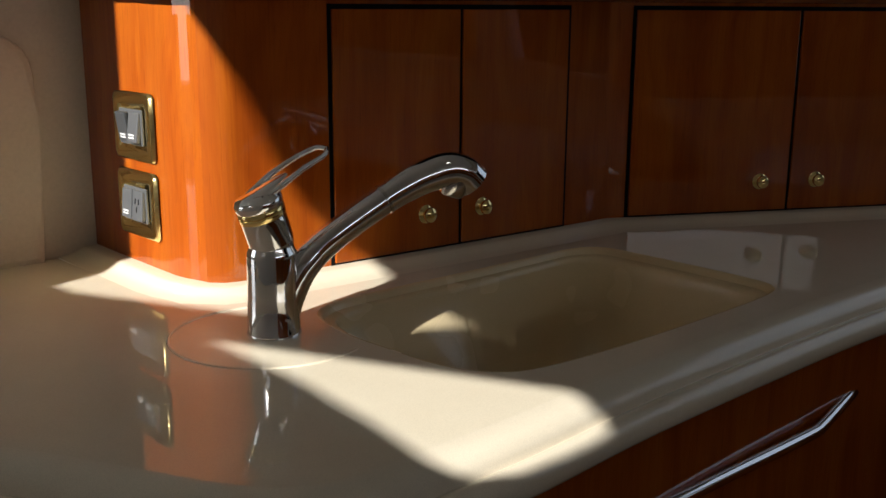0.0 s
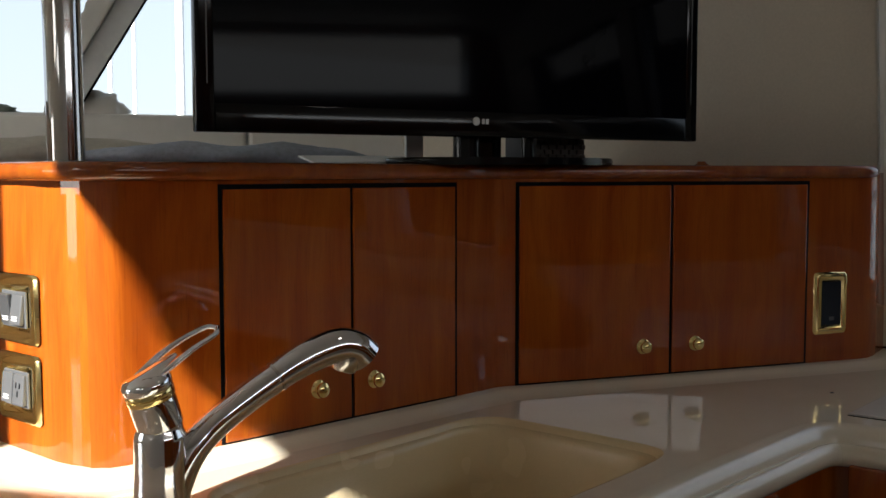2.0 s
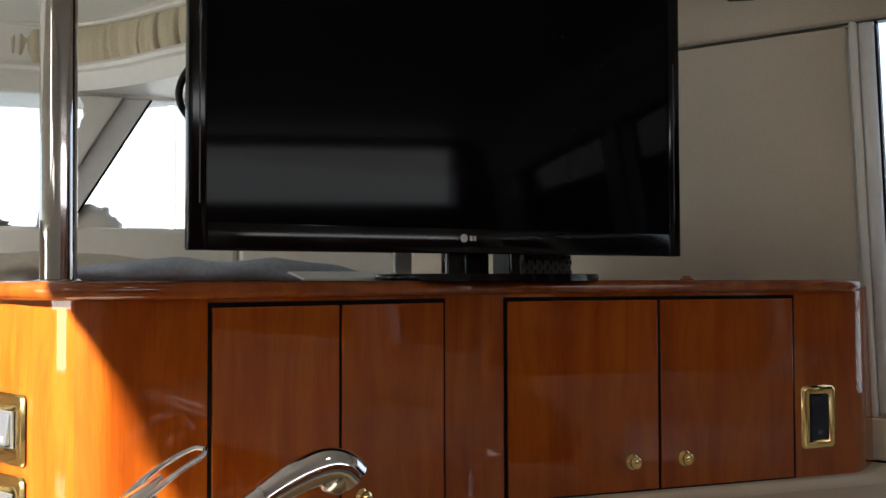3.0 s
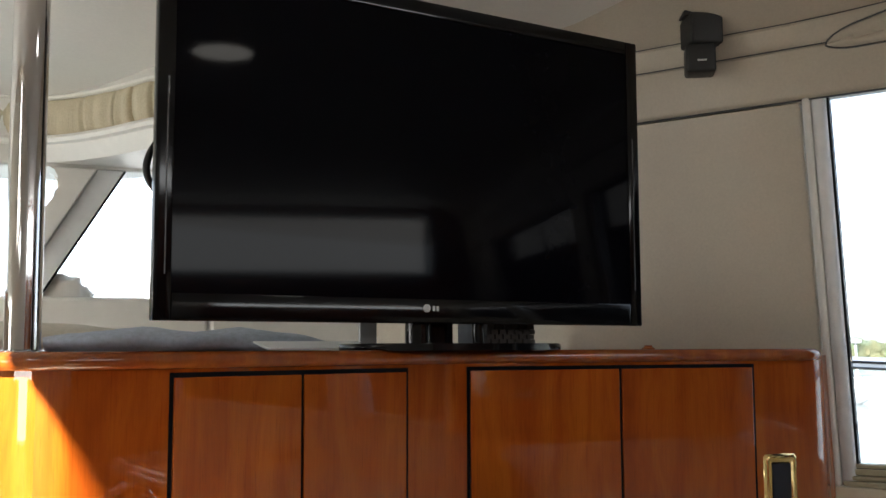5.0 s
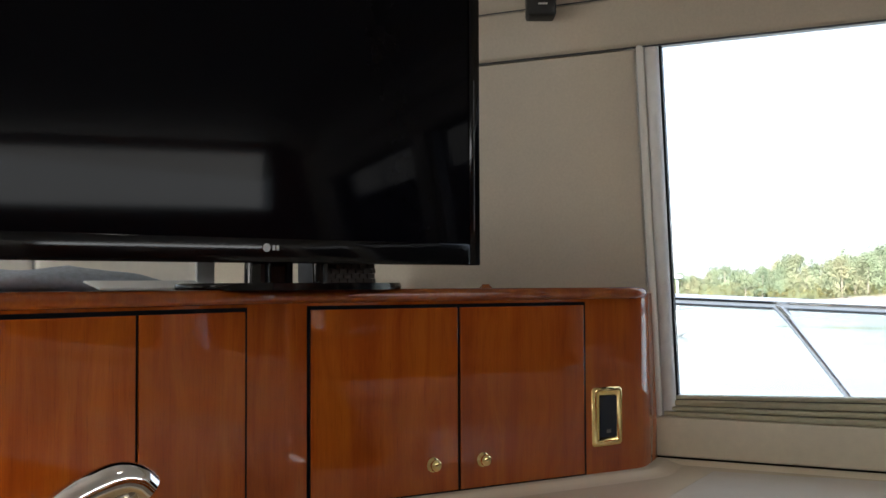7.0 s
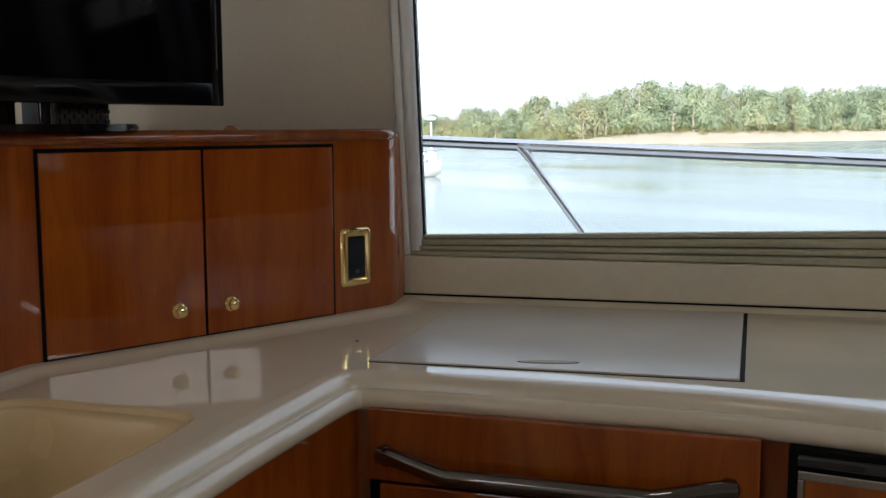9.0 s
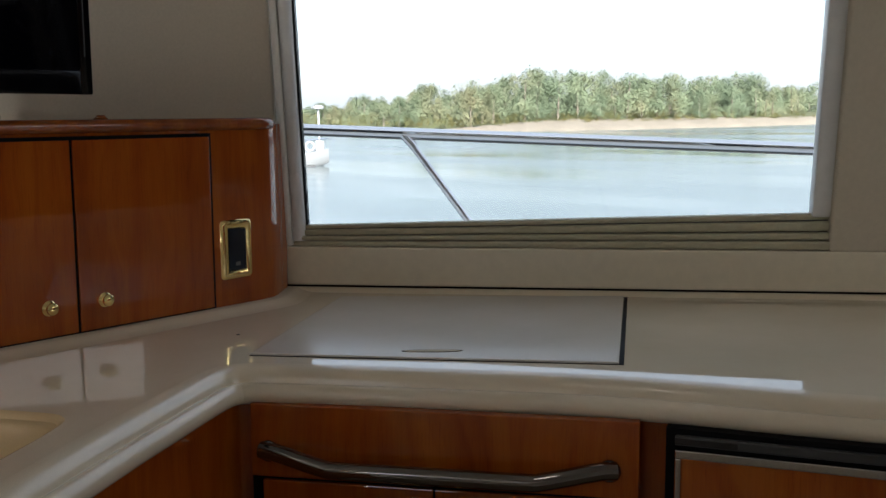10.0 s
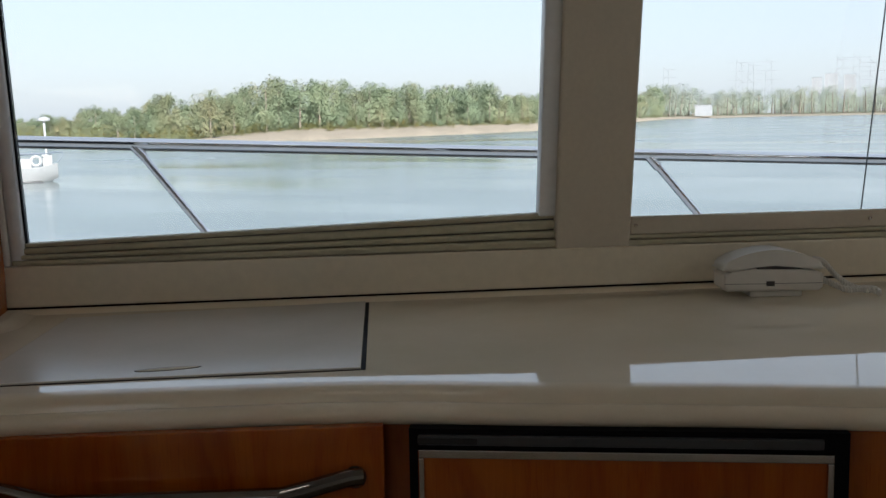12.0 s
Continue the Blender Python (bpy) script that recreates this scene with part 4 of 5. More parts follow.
spk = thing("loudspeaker", (1.40, 1.91, 1.935), "small black twin-cube loudspeaker fixed under the headliner", "loudspeaker")
fs = face_frame((1.372, 1.926), (1.372 + 0.86, 1.926 - 0.51))
part("lower_cube", boxed((0.0, -0.066, 1.932), (0.068, 0.0, 2.000), fs, 0.008, 3), M_BLACKMATT, spk)
fs2 = fs @ pose(0.040, -0.035, 0, 0, 0, -16)
part("upper_cube", boxed((-0.037, -0.045, 2.001), (0.041, 0.032, 2.074), fs2, 0.007, 3), M_BLACKMATT, spk)
part("bracket", boxed((-0.046, -0.030, 2.068), (0.040, 0.015, 2.082), fs2, 0.003), M_BLACKMATT, spk)
part("bracket", boxed((-0.012, -0.028, 2.080), (0.012, -0.010, 2.14), fs2, 0.003), M_BLACKMATT, spk)
part("badge_bar", boxed((0.026, 0.0002, 1.957), (0.047, 0.0012, 1.961), fs), M_PRINT, spk, "pale badge bar")

# padded upholstery standing on the worktop beyond the cabinet's end
pad = thing("padded_panel", (-0.25, 1.72, Z_TOP), "beige vinyl padded panel at the end of the worktop", "panel")
fp = face_frame((-0.62, 1.555), (-0.172, 1.772))
part("pad", boxed((0.36, -0.06, Z_TOP - 0.005), (0.515, 0.0, 1.40), fp, 0.012, 3), M_VINYL, pad)
part("bolster", prism(bmesh.new(), [(-0.05, Z_TOP - 0.004), (0.419, Z_TOP - 0.004), (0.421, 1.0), (0.424, 1.10), (0.424, 1.160), (0.420, 1.182), (0.410, 1.200), (0.390, 1.216), (0.35, 1.228), (0.20, 1.24), (-0.05, 1.245)],
                       -0.05, 0.022, fp @ Matrix(((1, 0, 0, 0), (0, 0, 1, 0), (0, 1, 0, 0), (0, 0, 0, 1))), 0.012), M_VINYL, pad, "rounded vinyl bolster")
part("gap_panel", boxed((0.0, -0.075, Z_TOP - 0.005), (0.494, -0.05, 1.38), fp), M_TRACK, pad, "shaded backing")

# ---------------------------------------------------------------- fronts below the worktop
FRONT = offset_path(FLAT, 0.034)
part_low = structure("base_front", sweep(bmesh.new(), FRONT, [(0, 0.0), (0, Z_TOP - 0.055)]), M_WOOD, "varnished cherry front below the worktop", "cabinet front")


def grab_bar(name, f, length, z, bow, r, mat, label):
    """A bowed bar on two flattened feet."""
    h = thing(name, f @ Vector((length / 2, 0, z)), label, "handle")
    pts = catmull([f @ Vector((length * k, o, z + dz)) for k, o, dz in ((0, 0.004, 0.010), (0.05, 0.010, 0.008), (0.19, bow * 0.9, -0.006), (0.25, bow, -0.008), (0.5, bow, -0.008), (0.75, bow, -0.008), (0.81, bow * 0.9, -0.006), (0.95, 0.010, 0.008), (1, 0.004, 0.010))], 6)
    part("bar", tube(bmesh.new(), pts, r, 18), mat, h)
    for k in (0.02, 0.98):
        part("foot", lathe(bmesh.new(), [(r * 1.25, -0.004), (r * 1.25, 0.004), (r, 0.01)], f @ Matrix.Translation((length * k, 0.0, z + 0.008)) @ Matrix.Rotation(-math.pi / 2, 4, "X"), 18), mat, h)
    return h


fd = face_frame((1.150, 1.345), (1.452, 0.790))
drawer = thing("drawer_front", fd @ Vector((0.3, 0, 0.72)), "varnished cherry drawer front below the worktop", "drawer")
part("panel", boxed((0.0, -0.01, 0.690), (0.655, 0.012, 0.818), fd, 0.002), M_WOOD, drawer)
part("joint", boxed((0.0, -0.02, 0.40), (0.63, 0.006, 0.70), fd), M_GAP, drawer, "black joint")
lower = thing("cupboard_doors", fd @ Vector((0.3, 0, 0.4)), "pair of varnished cherry cupboard doors below the drawer", "cupboard")
for sa, sb, k in ((0.02, 0.318, 0.285), (0.322, 0.655, 0.36)):
    d = part("door", boxed((sa, -0.01, 0.08), (sb, 0.012, 0.685), fd, 0.002), M_WOOD, lower)
    knob(fd @ Matrix.Translation((k, 0.012, 0.655)), d)
grab_bar("grab_rail", face_frame((1.150, 1.345), (1.452, 0.790), 0, 0.02, 0.012), 0.60, 0.728, 0.034, 0.0150, M_NICKEL, "dark polished steel grab rail on the drawer front")
fk = face_frame((0.42, 1.042), (1.02, 1.345))
grab_bar("grab_rail", fk @ Matrix.Translation((-0.06, 0.0, 0)), 0.60, 0.716, 0.024, 0.0085, M_CHROME, "slim bright steel grab rail below the sink")
fr = face_frame((1.462, 0.745), (1.70, 0.085))
fridge = thing("refrigerator", fr @ Vector((0.35, 0, 0.4)), "built-in refrigerator with cherry door panel and metal trim", "refrigerator")
part("cavity", boxed((0.02, -0.02, 0.06), (0.70, 0.004, 0.815), fr), M_GAP, fridge, "black surround")
part("hinge_bar", boxed((0.035, 0.0, 0.790), (0.66, 0.012, 0.806), fr, 0.002), M_DARKGREY, fridge, "dark plastic top strip")
part("hinge_bar", boxed((0.035, 0.010, 0.793), (0.13, 0.015, 0.803), fr, 0.001), M_BLACKMATT, fridge)
dr = part("door", boxed((0.045, 0.0, 0.07), (0.665, 0.012, 0.770), fr, 0.002), M_WOOD, fridge)
for lo, hi in (((0.035, 0.0, 0.770), (0.675, 0.016, 0.784)), ((0.035, 0.0, 0.06), (0.045, 0.016, 0.770)), ((0.665, 0.0, 0.06), (0.675, 0.016, 0.770))):
    part("trim_strip", boxed(lo, hi, fr, 0.002), M_STEEL, dr, "brushed metal trim")

# ---------------------------------------------------------------- telephone
fo = face_frame((2.487, 0.400), (2.575, 0.220), Z_TOP)
fo = fo @ Matrix.Translation((-0.012, -0.07, 0)) @ Matrix.Diagonal((1.12, 1.12, 1.16, 1))
phone = thing("telephone", fo @ Vector((0.1, 0, 0)), "off-white corded desk telephone on the worktop", "telephone")
ph = lambda pts, y0, y1, bev: prism(bmesh.new(), pts, y0, y1, fo @ Matrix(((1, 0, 0, 0), (0, 0, 1, 0), (0, 1, 0, 0), (0, 0, 0, 1))), bev, 3)
part("foot", boxed((0.055, -0.03, 0.0), (0.165, 0.05, 0.012), fo, 0.003), M_PHONE, phone)
hump = catmull([(0.206, 0.045), (0.19, 0.052), (0.10, 0.061), (0.012, 0.053), (-0.004, 0.045)], 5)
part("base", ph([(0.004, 0.013), (0.196, 0.013), (0.205, 0.020)] + [tuple(p) for p in hump] + [(-0.004, 0.020)], -0.02, 0.062, 0.006), M_PHONE, phone)
part("base_seam", ph([(-0.002, 0.0285), (0.203, 0.0285), (0.203, 0.0295), (-0.002, 0.0295)], 0.05, 0.0624, 0.0), M_GREY, phone, "fine seam round the base")
grip = catmull([(-0.003, 0.054), (-0.003, 0.070), (0.04, 0.089), (0.10, 0.098), (0.16, 0.088), (0.199, 0.071), (0.201, 0.055)], 5)
part("handset", ph([tuple(p) for p in grip] + [(0.17, 0.0595), (0.10, 0.0655), (0.06, 0.0625), (0.02, 0.0525)], -0.015, 0.064, 0.007), M_PHONE, phone, "arched glossy handset")
# shade in the slit below the handset, put in as a dark grey slab
part("grip_shade", ph([(0.065, 0.0585), (0.165, 0.0570), (0.13, 0.0640), (0.085, 0.0650), (0.066, 0.0625)], 0.050, 0.0632, 0.0), M_DARKGREY, phone, "dark slab as shade in the gap under the handset")
part("socket", boxed((0.085, 0.06, 0.024), (0.102, 0.0635, 0.034), fo), M_DARKGREY, phone, "dark line socket")
for run, turn in (([(0.198, 0.02, 0.070), (0.219, 0.02, 0.066), (0.247, 0.025, 0.036), (0.280, 0.035, 0.014), (0.318, 0.075, 0.011)], 0.0),
                  ([(0.200, 0.02, 0.034), (0.225, 0.03, 0.026), (0.258, 0.05, 0.012), (0.292, 0.05, 0.013), (0.316, 0.06, 0.012), (0.312, 0.09, 0.010)], 2.0)):
    cord = []
    for i, p in enumerate(catmull([fo @ Vector(q) for q in run], 30)):
        a = i * 1.25 + turn
        cord.append(p + Vector((0.35 * math.cos(a), 0.35 * math.cos(a), math.sin(a))) * 0.0062)
    part("cord", tube(bmesh.new(), cord, 0.0036, 6), M_PHONE, phone, "coiled off-white cord")

# ---------------------------------------------------------------- outside: deck rail
rail = thing("deck_rail", wall_point(1.0, 0.95, 0.55), "polished steel side deck rail with slanted stanchions", "rail")


def rail_pt(u, z=None, dz=0.0):
    top = 1.256 - 0.0415 * (u + 0.2)
    p = K + WU * u - WN * 0.95
    return Vector((p.x, p.y, (top if z is None else z) + dz))


part("top_bar", tube(bmesh.new(), [rail_pt(u / 4) for u in range(-10, 22)], 0.0175, 16), M_RAIL, rail)
# dark reflection along the tube's underside, put in as a thin bar
part("reflection_bar", tube(bmesh.new(), [rail_pt(u / 4, None, -0.0185) for u in range(-10, 22)], 0.0035, 8), M_NICKEL, rail, "thin dark bar standing in for the rail's dark lower reflection")
for u in (-1.55, 0.155, 1.86, 3.55):
    st = part("stanchion", tube(bmesh.new(), [rail_pt(u, None, -0.01), rail_pt(u + 0.36, 0.745)], 0.0125, 14), M_RAIL, rail)
    part("stanchion_collar", tube(bmesh.new(), [rail_pt(u - 0.012), rail_pt(u + 0.03, None, -0.045)], 0.016, 14), M_RAIL, st)
    part("foot", lathe(bmesh.new(), [(0.03, 0), (0.03, 0.006), (0.015, 0.012)], Matrix.Translation(rail_pt(u + 0.36, 0.735)), 16), M_RAIL, st)
deck = bmesh.new()
dv = [[deck.verts.new((K + WU * u - WN * o).to_3d() + Vector((0, 0, z))) for o, z in ((0.07, 0.70), (0.80, 0.735), (1.05, 0.735), (1.08, 0.60), (1.0, -0.9))] for u in (-3.5, -1, 1, 3, 5)]
for a, b in zip(dv, dv[1:]):
    for j in range(4):
        deck.faces.new((a[j], a[j + 1], b[j + 1], b[j]))
structure("side_deck", deck, M_WHITE, "white moulded side deck and topsides", "deck")

# ---------------------------------------------------------------- outside: water, shore and woods
EYE = Vector((0.05, 0.0, 1.3))


def polar(az, r, z):
    a = radians(az)
    return Vector((EYE.x + r * math.sin(a), EYE.y + r * math.cos(a), z))


def water_material():
    m, n, l, b = material("harbour_water")
    b.inputs["Base Color"].default_value = (0.085, 0.115, 0.12, 1)
    b.inputs["Roughness"].default_value = 0.08
    t1, _ = noise_ramp(n, l, mapped(n, l, (1, 1, 1)), 1.6, 5, [(0, (0, 0, 0)), (1, (1, 1, 1))])
    t2, r2 = noise_ramp(n, l, mapped(n, l, (0.05, 0.02, 1), (0, 0, 30)), 2.0, 4, [(0.35, (0.08,) * 3), (0.7, (0.3,) * 3)])
    l.new(r2.outputs[0], b.inputs["Roughness"])
    bump(n, l, b, t1.outputs["Fac"], 0.05, 0.05)
    return m


M_WATER = water_material()
M_SAND = plain("pale_sand", (0.21, 0.18, 0.14), 0.9, vary=0.3, scale=3, bumps=0.5, dist=0.1)
M_GRASS = plain("rough_grass", (0.08, 0.09, 0.04), 0.9, vary=0.45, scale=2, bumps=0.5, dist=0.2)


def foliage(name, a, b_, c, size):
    """Leaves: the colour drifts from tree to tree, with a little change from spray to spray."""
    m, n, l, b = material(name)
    geo = n.new("ShaderNodeNewGeometry")
    tree, ramp = noise_ramp(n, l, mapped(n, l, (1, 1, 0.5)), size, 3, [(0.34, a), (0.5, b_), (0.66, c)])
    spray = n.new("ShaderNodeValToRGB")
    spray.color_ramp.elements[0].color, spray.color_ramp.elements[1].color = (0.90, 0.92, 0.88, 1), (1.0, 1.0, 1.0, 1)
    l.new(geo.outputs["Random Per Island"], spray.inputs["Fac"])
    l.new(mix(n, l, "MULTIPLY", 1.0, ramp.outputs[0], spray.outputs[0]), b.inputs["Base Color"])
    b.inputs["Roughness"].default_value = 0.85
    b.inputs["Specular IOR Level"].default_value = 0.2
    tl, mx = n.new("ShaderNodeBsdfTranslucent"), n.new("ShaderNodeMixShader")
    mx.inputs[0].default_value = 0.5
    for link in list(b.inputs["Base Color"].links):
        l.new(link.from_socket, tl.inputs["Color"])
    l.new(b.outputs[0], mx.inputs[1])
    l.new(tl.outputs[0], mx.inputs[2])
    l.new(mx.outputs[0], n["Material Output"].inputs["Surface"])
    return m


# Distance haze is put into both tree leaf colours: paled, the far one blued.
M_LEAF = foliage("hazed_tree_leaves", (0.165, 0.215, 0.145), (0.215, 0.255, 0.165), (0.285, 0.265, 0.165), 0.10)
M_LEAFFAR = foliage("hazed_far_leaves", (0.24, 0.285, 0.25), (0.27, 0.31, 0.26), (0.31, 0.32, 0.26), 0.03)
M_SHRUB = foliage("shrub_leaves", (0.10, 0.12, 0.05), (0.16, 0.155, 0.06), (0.22, 0.17, 0.06), 0.35)
M_BARK = plain("bark", (0.12, 0.10, 0.08), 0.9, vary=0.3, scale=5)

wat = bmesh.new()
wat.faces.new([wat.verts.new((x, y, Z_WATER)) for x, y in ((-4500, -4500), (4500, -4500), (4500, 4500), (-4500, 4500))])
structure("water", wat, M_WATER, "calm grey-green harbour water with faint ripples", "water")

SHORE = [(20, 420), (30, 260), (38, 190), (44, 160), (50, 136), (55, 122), (60, 128), (66, 150), (70, 176), (73, 230), (75, 330), (77, 560), (82, 760), (90, 820), (105, 760), (125, 700)]


def shore_r(az):
    for (a, r), (b, s) in zip(SHORE, SHORE[1:]):
        if a <= az <= b:
            return r + (s - r) * (az - a) / (b - a)
    return SHORE[0][1] if az < SHORE[0][0] else SHORE[-1][1]


def strip(rows, mat, name, label, category):
    bm = bmesh.new()
    cols = []
    for i in range(316):
        az = 20 + i / 3
        r0 = shore_r(az)
        wob = 2.5 * noise.noise(Vector((az * 0.9, 0, 0))) + 1.0 * noise.noise(Vector((az * 3, 4, 0)))
        sc = max(1.0, r0 / 200)
        cols.append([bm.verts.new(polar(az, r0 + (d * (max(0.12, min(1.0, (az - 50) / 6)) if d > 0 else 1) + wob) * sc, Z_WATER + z * (max(0.07, min(1.0, (az - 50) / 6)) if d < 40 else 1) + (0.25 * noise.noise(Vector((az * 5, d, 3))) if d > 2 else 0))) for d, z in rows])
    for a, b in zip(cols, cols[1:]):
        for j in range(len(rows) - 1):
            bm.faces.new((a[j], b[j], b[j + 1], a[j + 1]))
    return structure(name, bm, mat, label, category)


strip([(-1, -0.3), (1, 0.2), (4, 0.6), (9, 1.0), (14, 1.25)], M_SAND, "sand_bank", "pale sandy shore at the water's edge", "beach")
strip([(13.0, 1.12), (18, 1.45), (30, 1.9), (60, 2.3), (220, 3.0)], M_GRASS, "ground", "rough grassland behind the shore", "ground")

TOPS = [(20, 5), (38, 4.6), (42, 4.4), (45, 4.8), (46.3, 6.2), (47.5, 4.8), (48.5, 6.8), (52, 7.6), (56, 8.2), (58.3, 9.2), (60, 7.8), (63, 8.0), (67, 8.6), (70, 8.4), (73, 8.0), (75, 8.5), (77, 26), (79, 22), (82, 25), (88, 27), (96, 30), (125, 28)]


def top_h(az):
    for (a, r), (b, s) in zip(TOPS, TOPS[1:]):
        if a <= az <= b:
            return r + (s - r) * (az - a) / (b - a)
    return 6.0


def spray(verts, faces, normals, c, out, r, rng):
    """A spray of leaves: three small ragged blades that turn their faces out of the crown."""
    for _ in range(3):
        k = len(verts)
        o = c + Vector((rng.uniform(-1, 1), rng.uniform(-1, 1), rng.uniform(-1, 1))) * r * 0.7
        p = [o + Vector((rng.uniform(-1, 1), rng.uniform(-1, 1), rng.uniform(-1, 1))) * r for _ in range(3)]
        if (p[1] - p[0]).cross(p[2] - p[0]).dot(out) < 0:
            p[1], p[2] = p[2], p[1]
        verts.extend(p)
        normals.extend([out] * 3)
        faces.append((k, k + 1, k + 2))


def woods(name, az0, az1, count, depth, mat, label, seed, size=(0.55, 1.12), shrubs=False, per=70):
    rng = random.Random(seed)
    lv, lf, ln, tv_, tf = [], [], [], [], []
    for i in range(count):
        az = rng.uniform(az0, az1)
        r0 = shore_r(az)
        sc = max(1.0, r0 / 200)
        r = r0 + ((9 if shrubs else 14) * max(0.12, min(1.0, (az - 50) / 6)) + depth * rng.random() ** 1.3) * sc
        h = 0.74 * top_h(az) * rng.uniform(*size) * (r / r0) ** 0.5
        if shrubs:
            h = rng.uniform(0.8, 1.9) * sc
        foot = Z_WATER + ((0.55 if shrubs else 0.9) if az > 54 else 0.3)
        p = polar(az, r, foot)
        w = h * rng.uniform(0.34, 0.55)
        if not shrubs:
            lean_ = Vector((rng.uniform(-.06, .06), rng.uniform(-.06, .06), 1)) * h * 0.8
            k = len(tv_)
            tr = 0.03 * h
            for q, rr in ((p, tr), (p + lean_, tr * 0.3)):
                tv_.extend(q + Vector((math.cos(a) * rr, math.sin(a) * rr, 0)) for a in (0, 1.57, 3.14, 4.71))
            tf.extend((k + j, k + (j + 1) % 4, k + 4 + (j + 1) % 4, k + 4 + j) for j in range(4))
        lobes = []
        for k in range(5 if shrubs else 12):
            z = rng.uniform(0.10, 0.93)
            a, q = rng.random() * 6.283, w * rng.uniform(0.1, 0.75) * math.sin(math.pi * (0.2 + 0.72 * z))
            lobes.append((Vector((math.cos(a) * q, math.sin(a) * q, z * h)), h * rng.uniform(0.11, 0.20)))
        for _ in range(per):
            cl, rl = rng.choice(lobes)
            d = Vector((rng.gauss(0, 1), rng.gauss(0, 1), rng.gauss(0.15, 0.9))).normalized()
            out = (d * 0.22 + Vector((-0.35, -0.3, 0)) + (cl - Vector((0, 0, 0.35 * h))) / (0.5 * h) + Vector((rng.gauss(0, 0.12), rng.gauss(0, 0.12), 0.35 + rng.gauss(0, 0.12)))).normalized()
            c_ = p + cl + d * rl * rng.uniform(0.5, 1.25)
            c_.z = max(c_.z, p.z + 0.03 * h)
            spray(lv, lf, ln, c_, out, rng.uniform(0.014, 0.026) * h + 0.02, rng)
    me = bpy.data.meshes.new(name)
    me.from_pydata([tuple(v) for v in lv], [], lf)
    me.materials.append(mat)
    me.shade_smooth()
    me.normals_split_custom_set_from_vertices([tuple(v) for v in ln])
    ob = new(name, me)
    tagged(ob, label, "woods", kind="stuff")
    if tf:
        m2 = bpy.data.meshes.new("trunks")
        m2.from_pydata([tuple(v) for v in tv_], [], tf)
        m2.materials.append(M_BARK)
        o2 = new("trunks", m2)
        o2.parent = ob
        tagged(o2, kind="stuff")
    return ob


woods("woodland", 30, 76.5, 430, 45, M_LEAF, "green and yellowing trees along the far shore", 3, per=950)
woods("far_woodland", 75.5, 120, 620, 60, M_LEAFFAR, "distant trees across the water, haze put into their leaf colour", 5, per=330)
woods("shrubs", 36, 77, 620, 7, M_SHRUB, "low yellow-green shrubs behind the beach", 7, shrubs=True, per=70)

# moored motor boat
M_GELCOAT = plain("chalky_gelcoat", (0.25, 0.26, 0.27), 0.3, vary=0.1, scale=2)
MB = polar(40.1, 45.0, Z_WATER)
bd = Vector((math.cos(radians(41)), -math.sin(radians(41)), 0))
mb = Matrix(((bd.x, -bd.y, 0, MB.x), (bd.y, bd.x, 0, MB.y), (0, 0, 1, MB.z), (0, 0, 0, 1)))
boat = thing("motor_boat", MB, "small white motor boat on a mooring with a short mast", "boat")
hull = bmesh.new()
secs = []
for x, w, zk, zg in ((-3.6, 1.0, -0.1, 0.55), (-2, 1.15, -0.15, 0.5), (0, 1.15, -0.15, 0.5), (1.6, 0.95, -0.1, 0.55), (2.6, 0.55, 0.0, 0.64), (3.15, 0.06, 0.3, 0.74)):
    secs.append([hull.verts.new(mb @ Vector((x, y, z))) for y, z in ((-w, zg), (-w * 0.82, 0.1 + zk), (0, zk - 0.15), (w * 0.82, 0.1 + zk), (w, zg))])
for a, b in zip(secs, secs[1:]):
    for j in range(5):
        hull.faces.new((a[j], a[(j + 1) % 5], b[(j + 1) % 5], b[j]))
hull.faces.new(secs[0])
hull.faces.new(secs[-1][::-1])
part("hull", hull, M_GELCOAT, boat, "white hull")
part("cabin", boxed((-2.2, -0.8, 0.48), (0.9, 0.8, 1.25), mb, 0.12, 3), M_GELCOAT, boat, "white cabin")
part("cabin_window", boxed((-1.9, -0.81, 0.85), (0.7, 0.81, 1.08), mb), M_DARKGREY, boat)
part("wheelhouse", boxed((0.2, -0.6, 0.45), (2.15, 0.6, 0.95), mb, 0.1, 3), M_GELCOAT, boat, "white wheelhouse")
part("helm_console", boxed((2.55, -0.2, 0.45), (2.95, 0.2, 1.1), mb, 0.06, 2), M_GELCOAT, boat, "white helm console")
part("waterline", boxed((-3.4, -1.0, 0.0), (2.5, 1.0, 0.05), mb, 0.02), M_DARKGREY, boat, "dark waterline stripe")
part("mast", tube(bmesh.new(), [mb @ Vector((2.75, 0, 0.45)), mb @ Vector((2.72, 0, 2.55))], 0.05, 10), M_GELCOAT, boat)
part("radar", lathe(bmesh.new(), [(0.22, 0), (0.25, 0.05), (0.25, 0.12), (0.1, 0.18)], mb @ Matrix.Translation((2.72, 0, 2.45)), 14), M_GELCOAT, boat)
for y in (-0.5, 0.5):
    part("bow_rail", tube(bmesh.new(), catmull([mb @ Vector((0.6, y * 1.9, 0.5)), mb @ Vector((0.9, y * 1.9, 1.05)), mb @ Vector((2.4, y * 1.1, 1.12)), mb @ Vector((3.35, 0, 1.15)), mb @ Vector((3.1, 0, 0.7))], 5), 0.022, 6), M_RAIL, boat)
part("lifebuoy", tube(bmesh.new(), [mb @ Vector((2.30 + 0.18 * math.cos(a), -0.62, 0.86 + 0.18 * math.sin(a))) for a in (2 * math.pi * i / 16 for i in range(17))], 0.055, 8, None, False), M_GELCOAT, boat, "white lifebuoy")

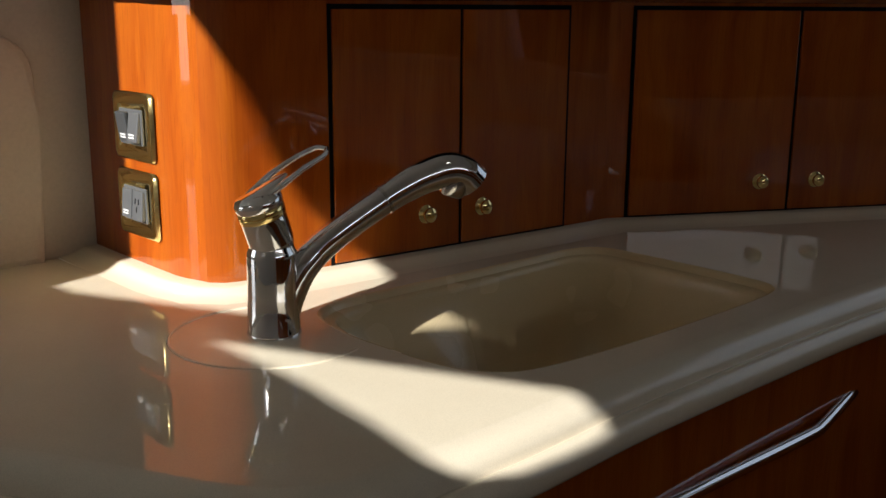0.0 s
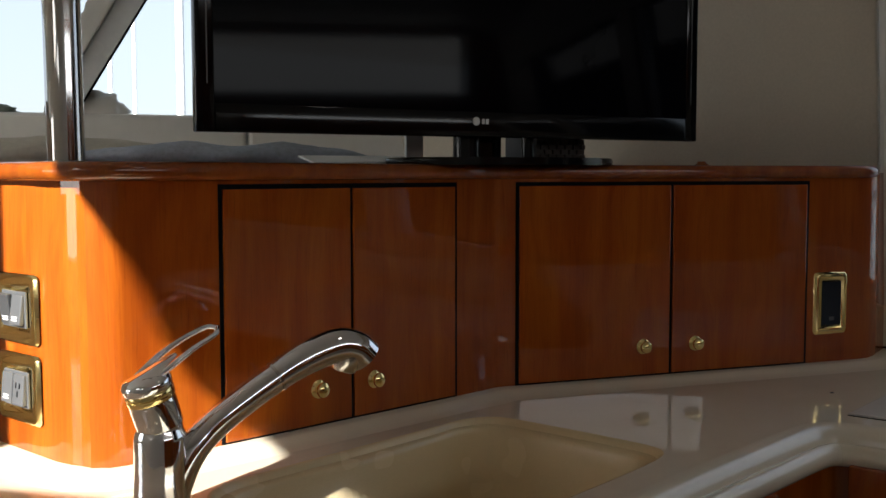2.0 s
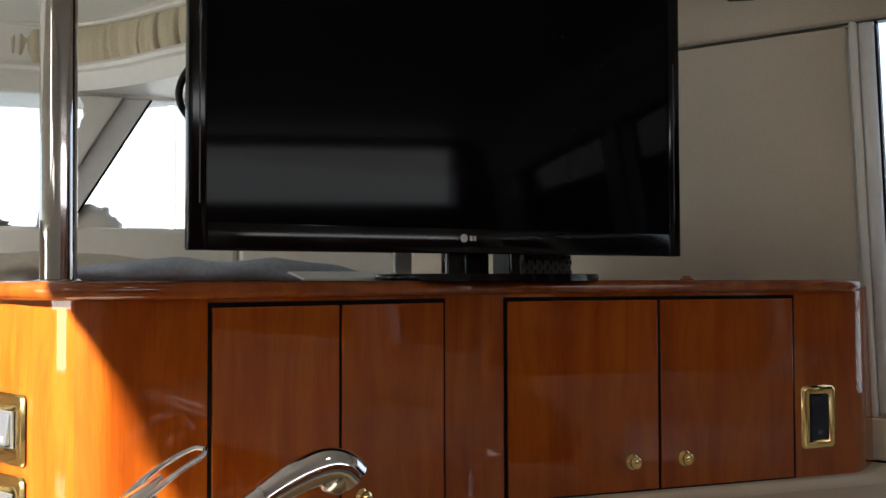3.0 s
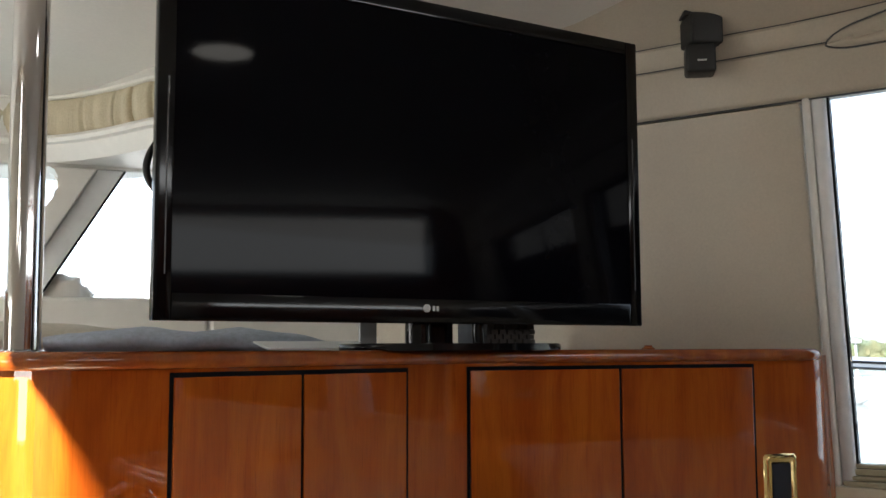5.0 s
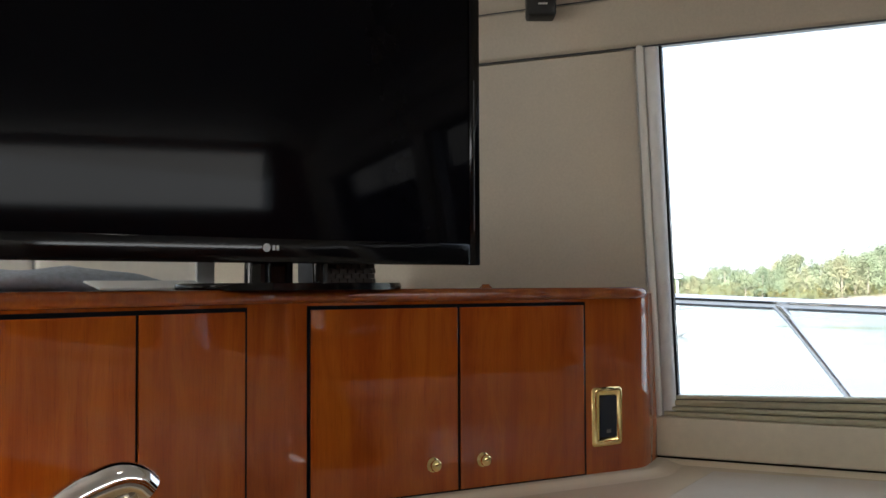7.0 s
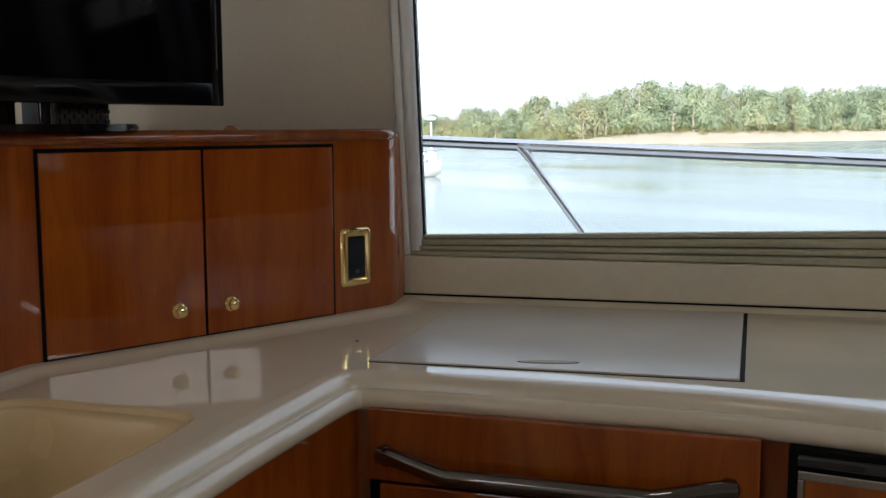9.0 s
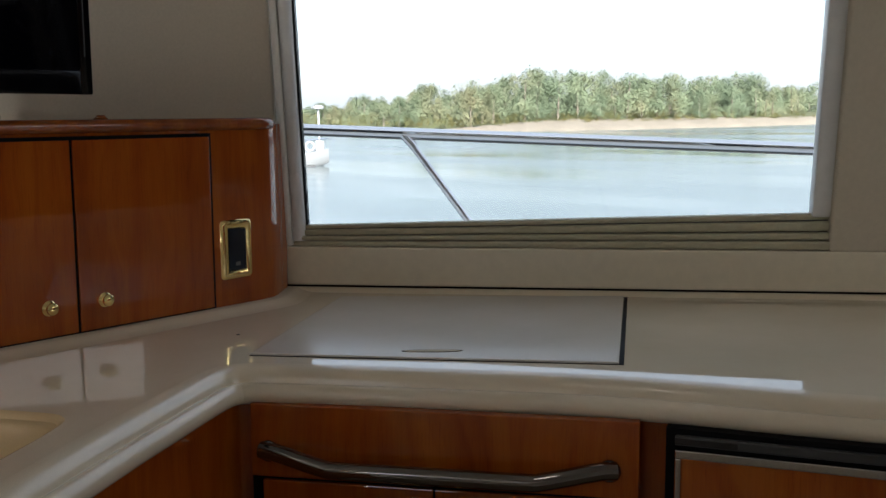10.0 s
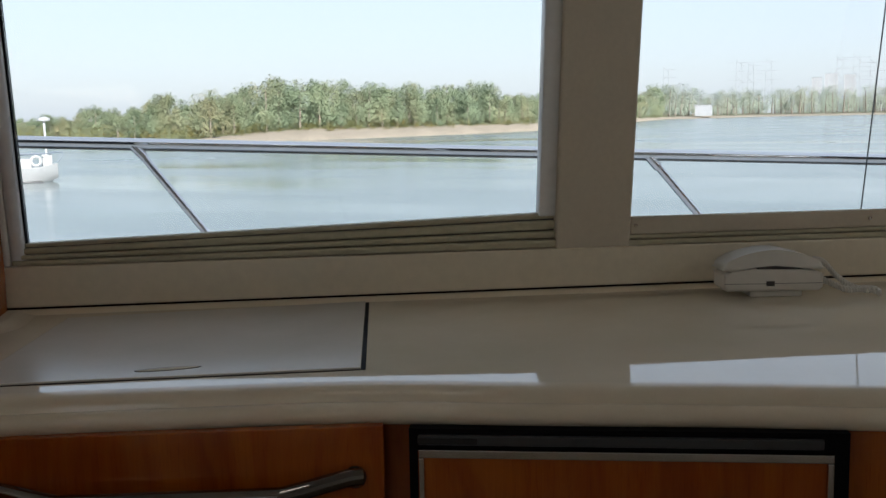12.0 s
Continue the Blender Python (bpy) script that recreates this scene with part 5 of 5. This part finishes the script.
# masts of yachts berthed ahead
for x, y, r, h in ((0.52, 14.0, 0.03, 9.0), (0.83, 14.2, 0.025, 8.0), (1.40, 14.0, 0.055, 11.0)):
    yacht = thing("berthed_yacht", (x, y, Z_WATER), "white berthed yacht with a tall white mast", "yacht", "berthed yachts")
    part("mast", tube(bmesh.new(), [(x, y, 0.2), (x, y, h)], r, 10), M_PAPER, yacht)
    hb = bmesh.new()
    ss = [[hb.verts.new((x + k * w, y + s, Z_WATER + z)) for k, z in ((-1, 0.9), (-0.7, -0.1), (0.7, -0.1), (1, 0.9))] for s, w in ((-3, 0.7), (-1, 1.1), (1.5, 1.0), (3.6, 0.1))]
    for a, b in zip(ss, ss[1:]):
        for j in range(4):
            hb.faces.new((a[j], a[(j + 1) % 4], b[(j + 1) % 4], b[j]))
    hb.faces.new(ss[0][::-1])
    hb.faces.new(ss[-1])
    part("hull", hb, M_PAPER, yacht)

# far buildings and pylons across the water
# the haze of distance is put into these two blue-greys
M_HAZE = plain("hazy_concrete", (0.185, 0.195, 0.21), 0.9, vary=0.08, scale=0.05)
M_HAZESTEEL = plain("hazy_steel", (0.155, 0.165, 0.18), 0.7, vary=0.05, scale=0.05)


def far_house(az, r, w, h, d, name, label):
    t = thing(name, polar(az, r, 0.5), label, "building", "far buildings")
    f = Matrix.Translation(polar(az, r, 0.5)) @ Matrix.Rotation(radians(-az), 4, "Z")
    part("wall", boxed((-w / 2, 0, 0), (w / 2, d, h), f), M_HAZE, t)
    part("roof", boxed((-w / 2 - 0.3, -0.3, h), (w / 2 + 0.3, d, h + 0.5), f), M_HAZESTEEL, t)
    n = max(2, int(w / 4))
    for k in range(max(1, int(h / 4))):
        for j in range(n):
            x = -w / 2 + (j + 0.5) * w / n
            part("window", boxed((x - 0.8, -0.12, 1.2 + k * 4), (x + 0.8, 0.05, 2.9 + k * 4), f), M_HAZESTEEL, t)
    return t


far_house(78.9, 640, 10, 6, 10, "warehouse", "small white building among far trees")
for az, w, h in ((84.6, 11, 40), (85.3, 14, 44), (86.2, 12, 42)):
    far_house(az, 1250, w, h, 12, "tower_block", "pale hazy tower block on the horizon")


def pylon(az, r, h):
    t = thing("pylon", polar(az, r, 0.5), "hazy steel lattice pylon on the horizon", "pylon", "far pylons")
    f = Matrix.Translation(polar(az, r, 0.5)) @ Matrix.Rotation(radians(-az), 4, "Z")
    w = h * 0.09
    bm = bmesh.new()
    for sx in (-1, 1):
        tube(bm, [f @ Vector((sx * w, 0, 0)), f @ Vector((sx * w * 0.6, 0, h * 0.6)), f @ Vector((sx * w * 0.5, 0, h))], 0.13, 5)
    for k in range(7):
        z0, z1 = h * k / 7, h * (k + 1) / 7
        s = -1 if k % 2 else 1
        tube(bm, [f @ Vector((s * w * 0.9, 0, z0)), f @ Vector((-s * w * 0.7, 0, z1))], 0.13, 4)
    part("tower", bm, M_HAZESTEEL, t)
    for k in (0.62, 0.78, 0.94):
        part("arm", tube(bmesh.new(), [f @ Vector((-h * 0.22, 0, h * k)), f @ Vector((h * 0.22, 0, h * k))], 0.12, 5), M_HAZESTEEL, t)
    return t


for az, r, h in ((76.9, 1000, 46), (80.7, 1000, 51), (81.3, 1050, 50), (82.2, 1000, 51), (85.7, 1150, 58), (86.5, 1150, 60), (87.3, 1150, 54)):
    pylon(az, r, h)
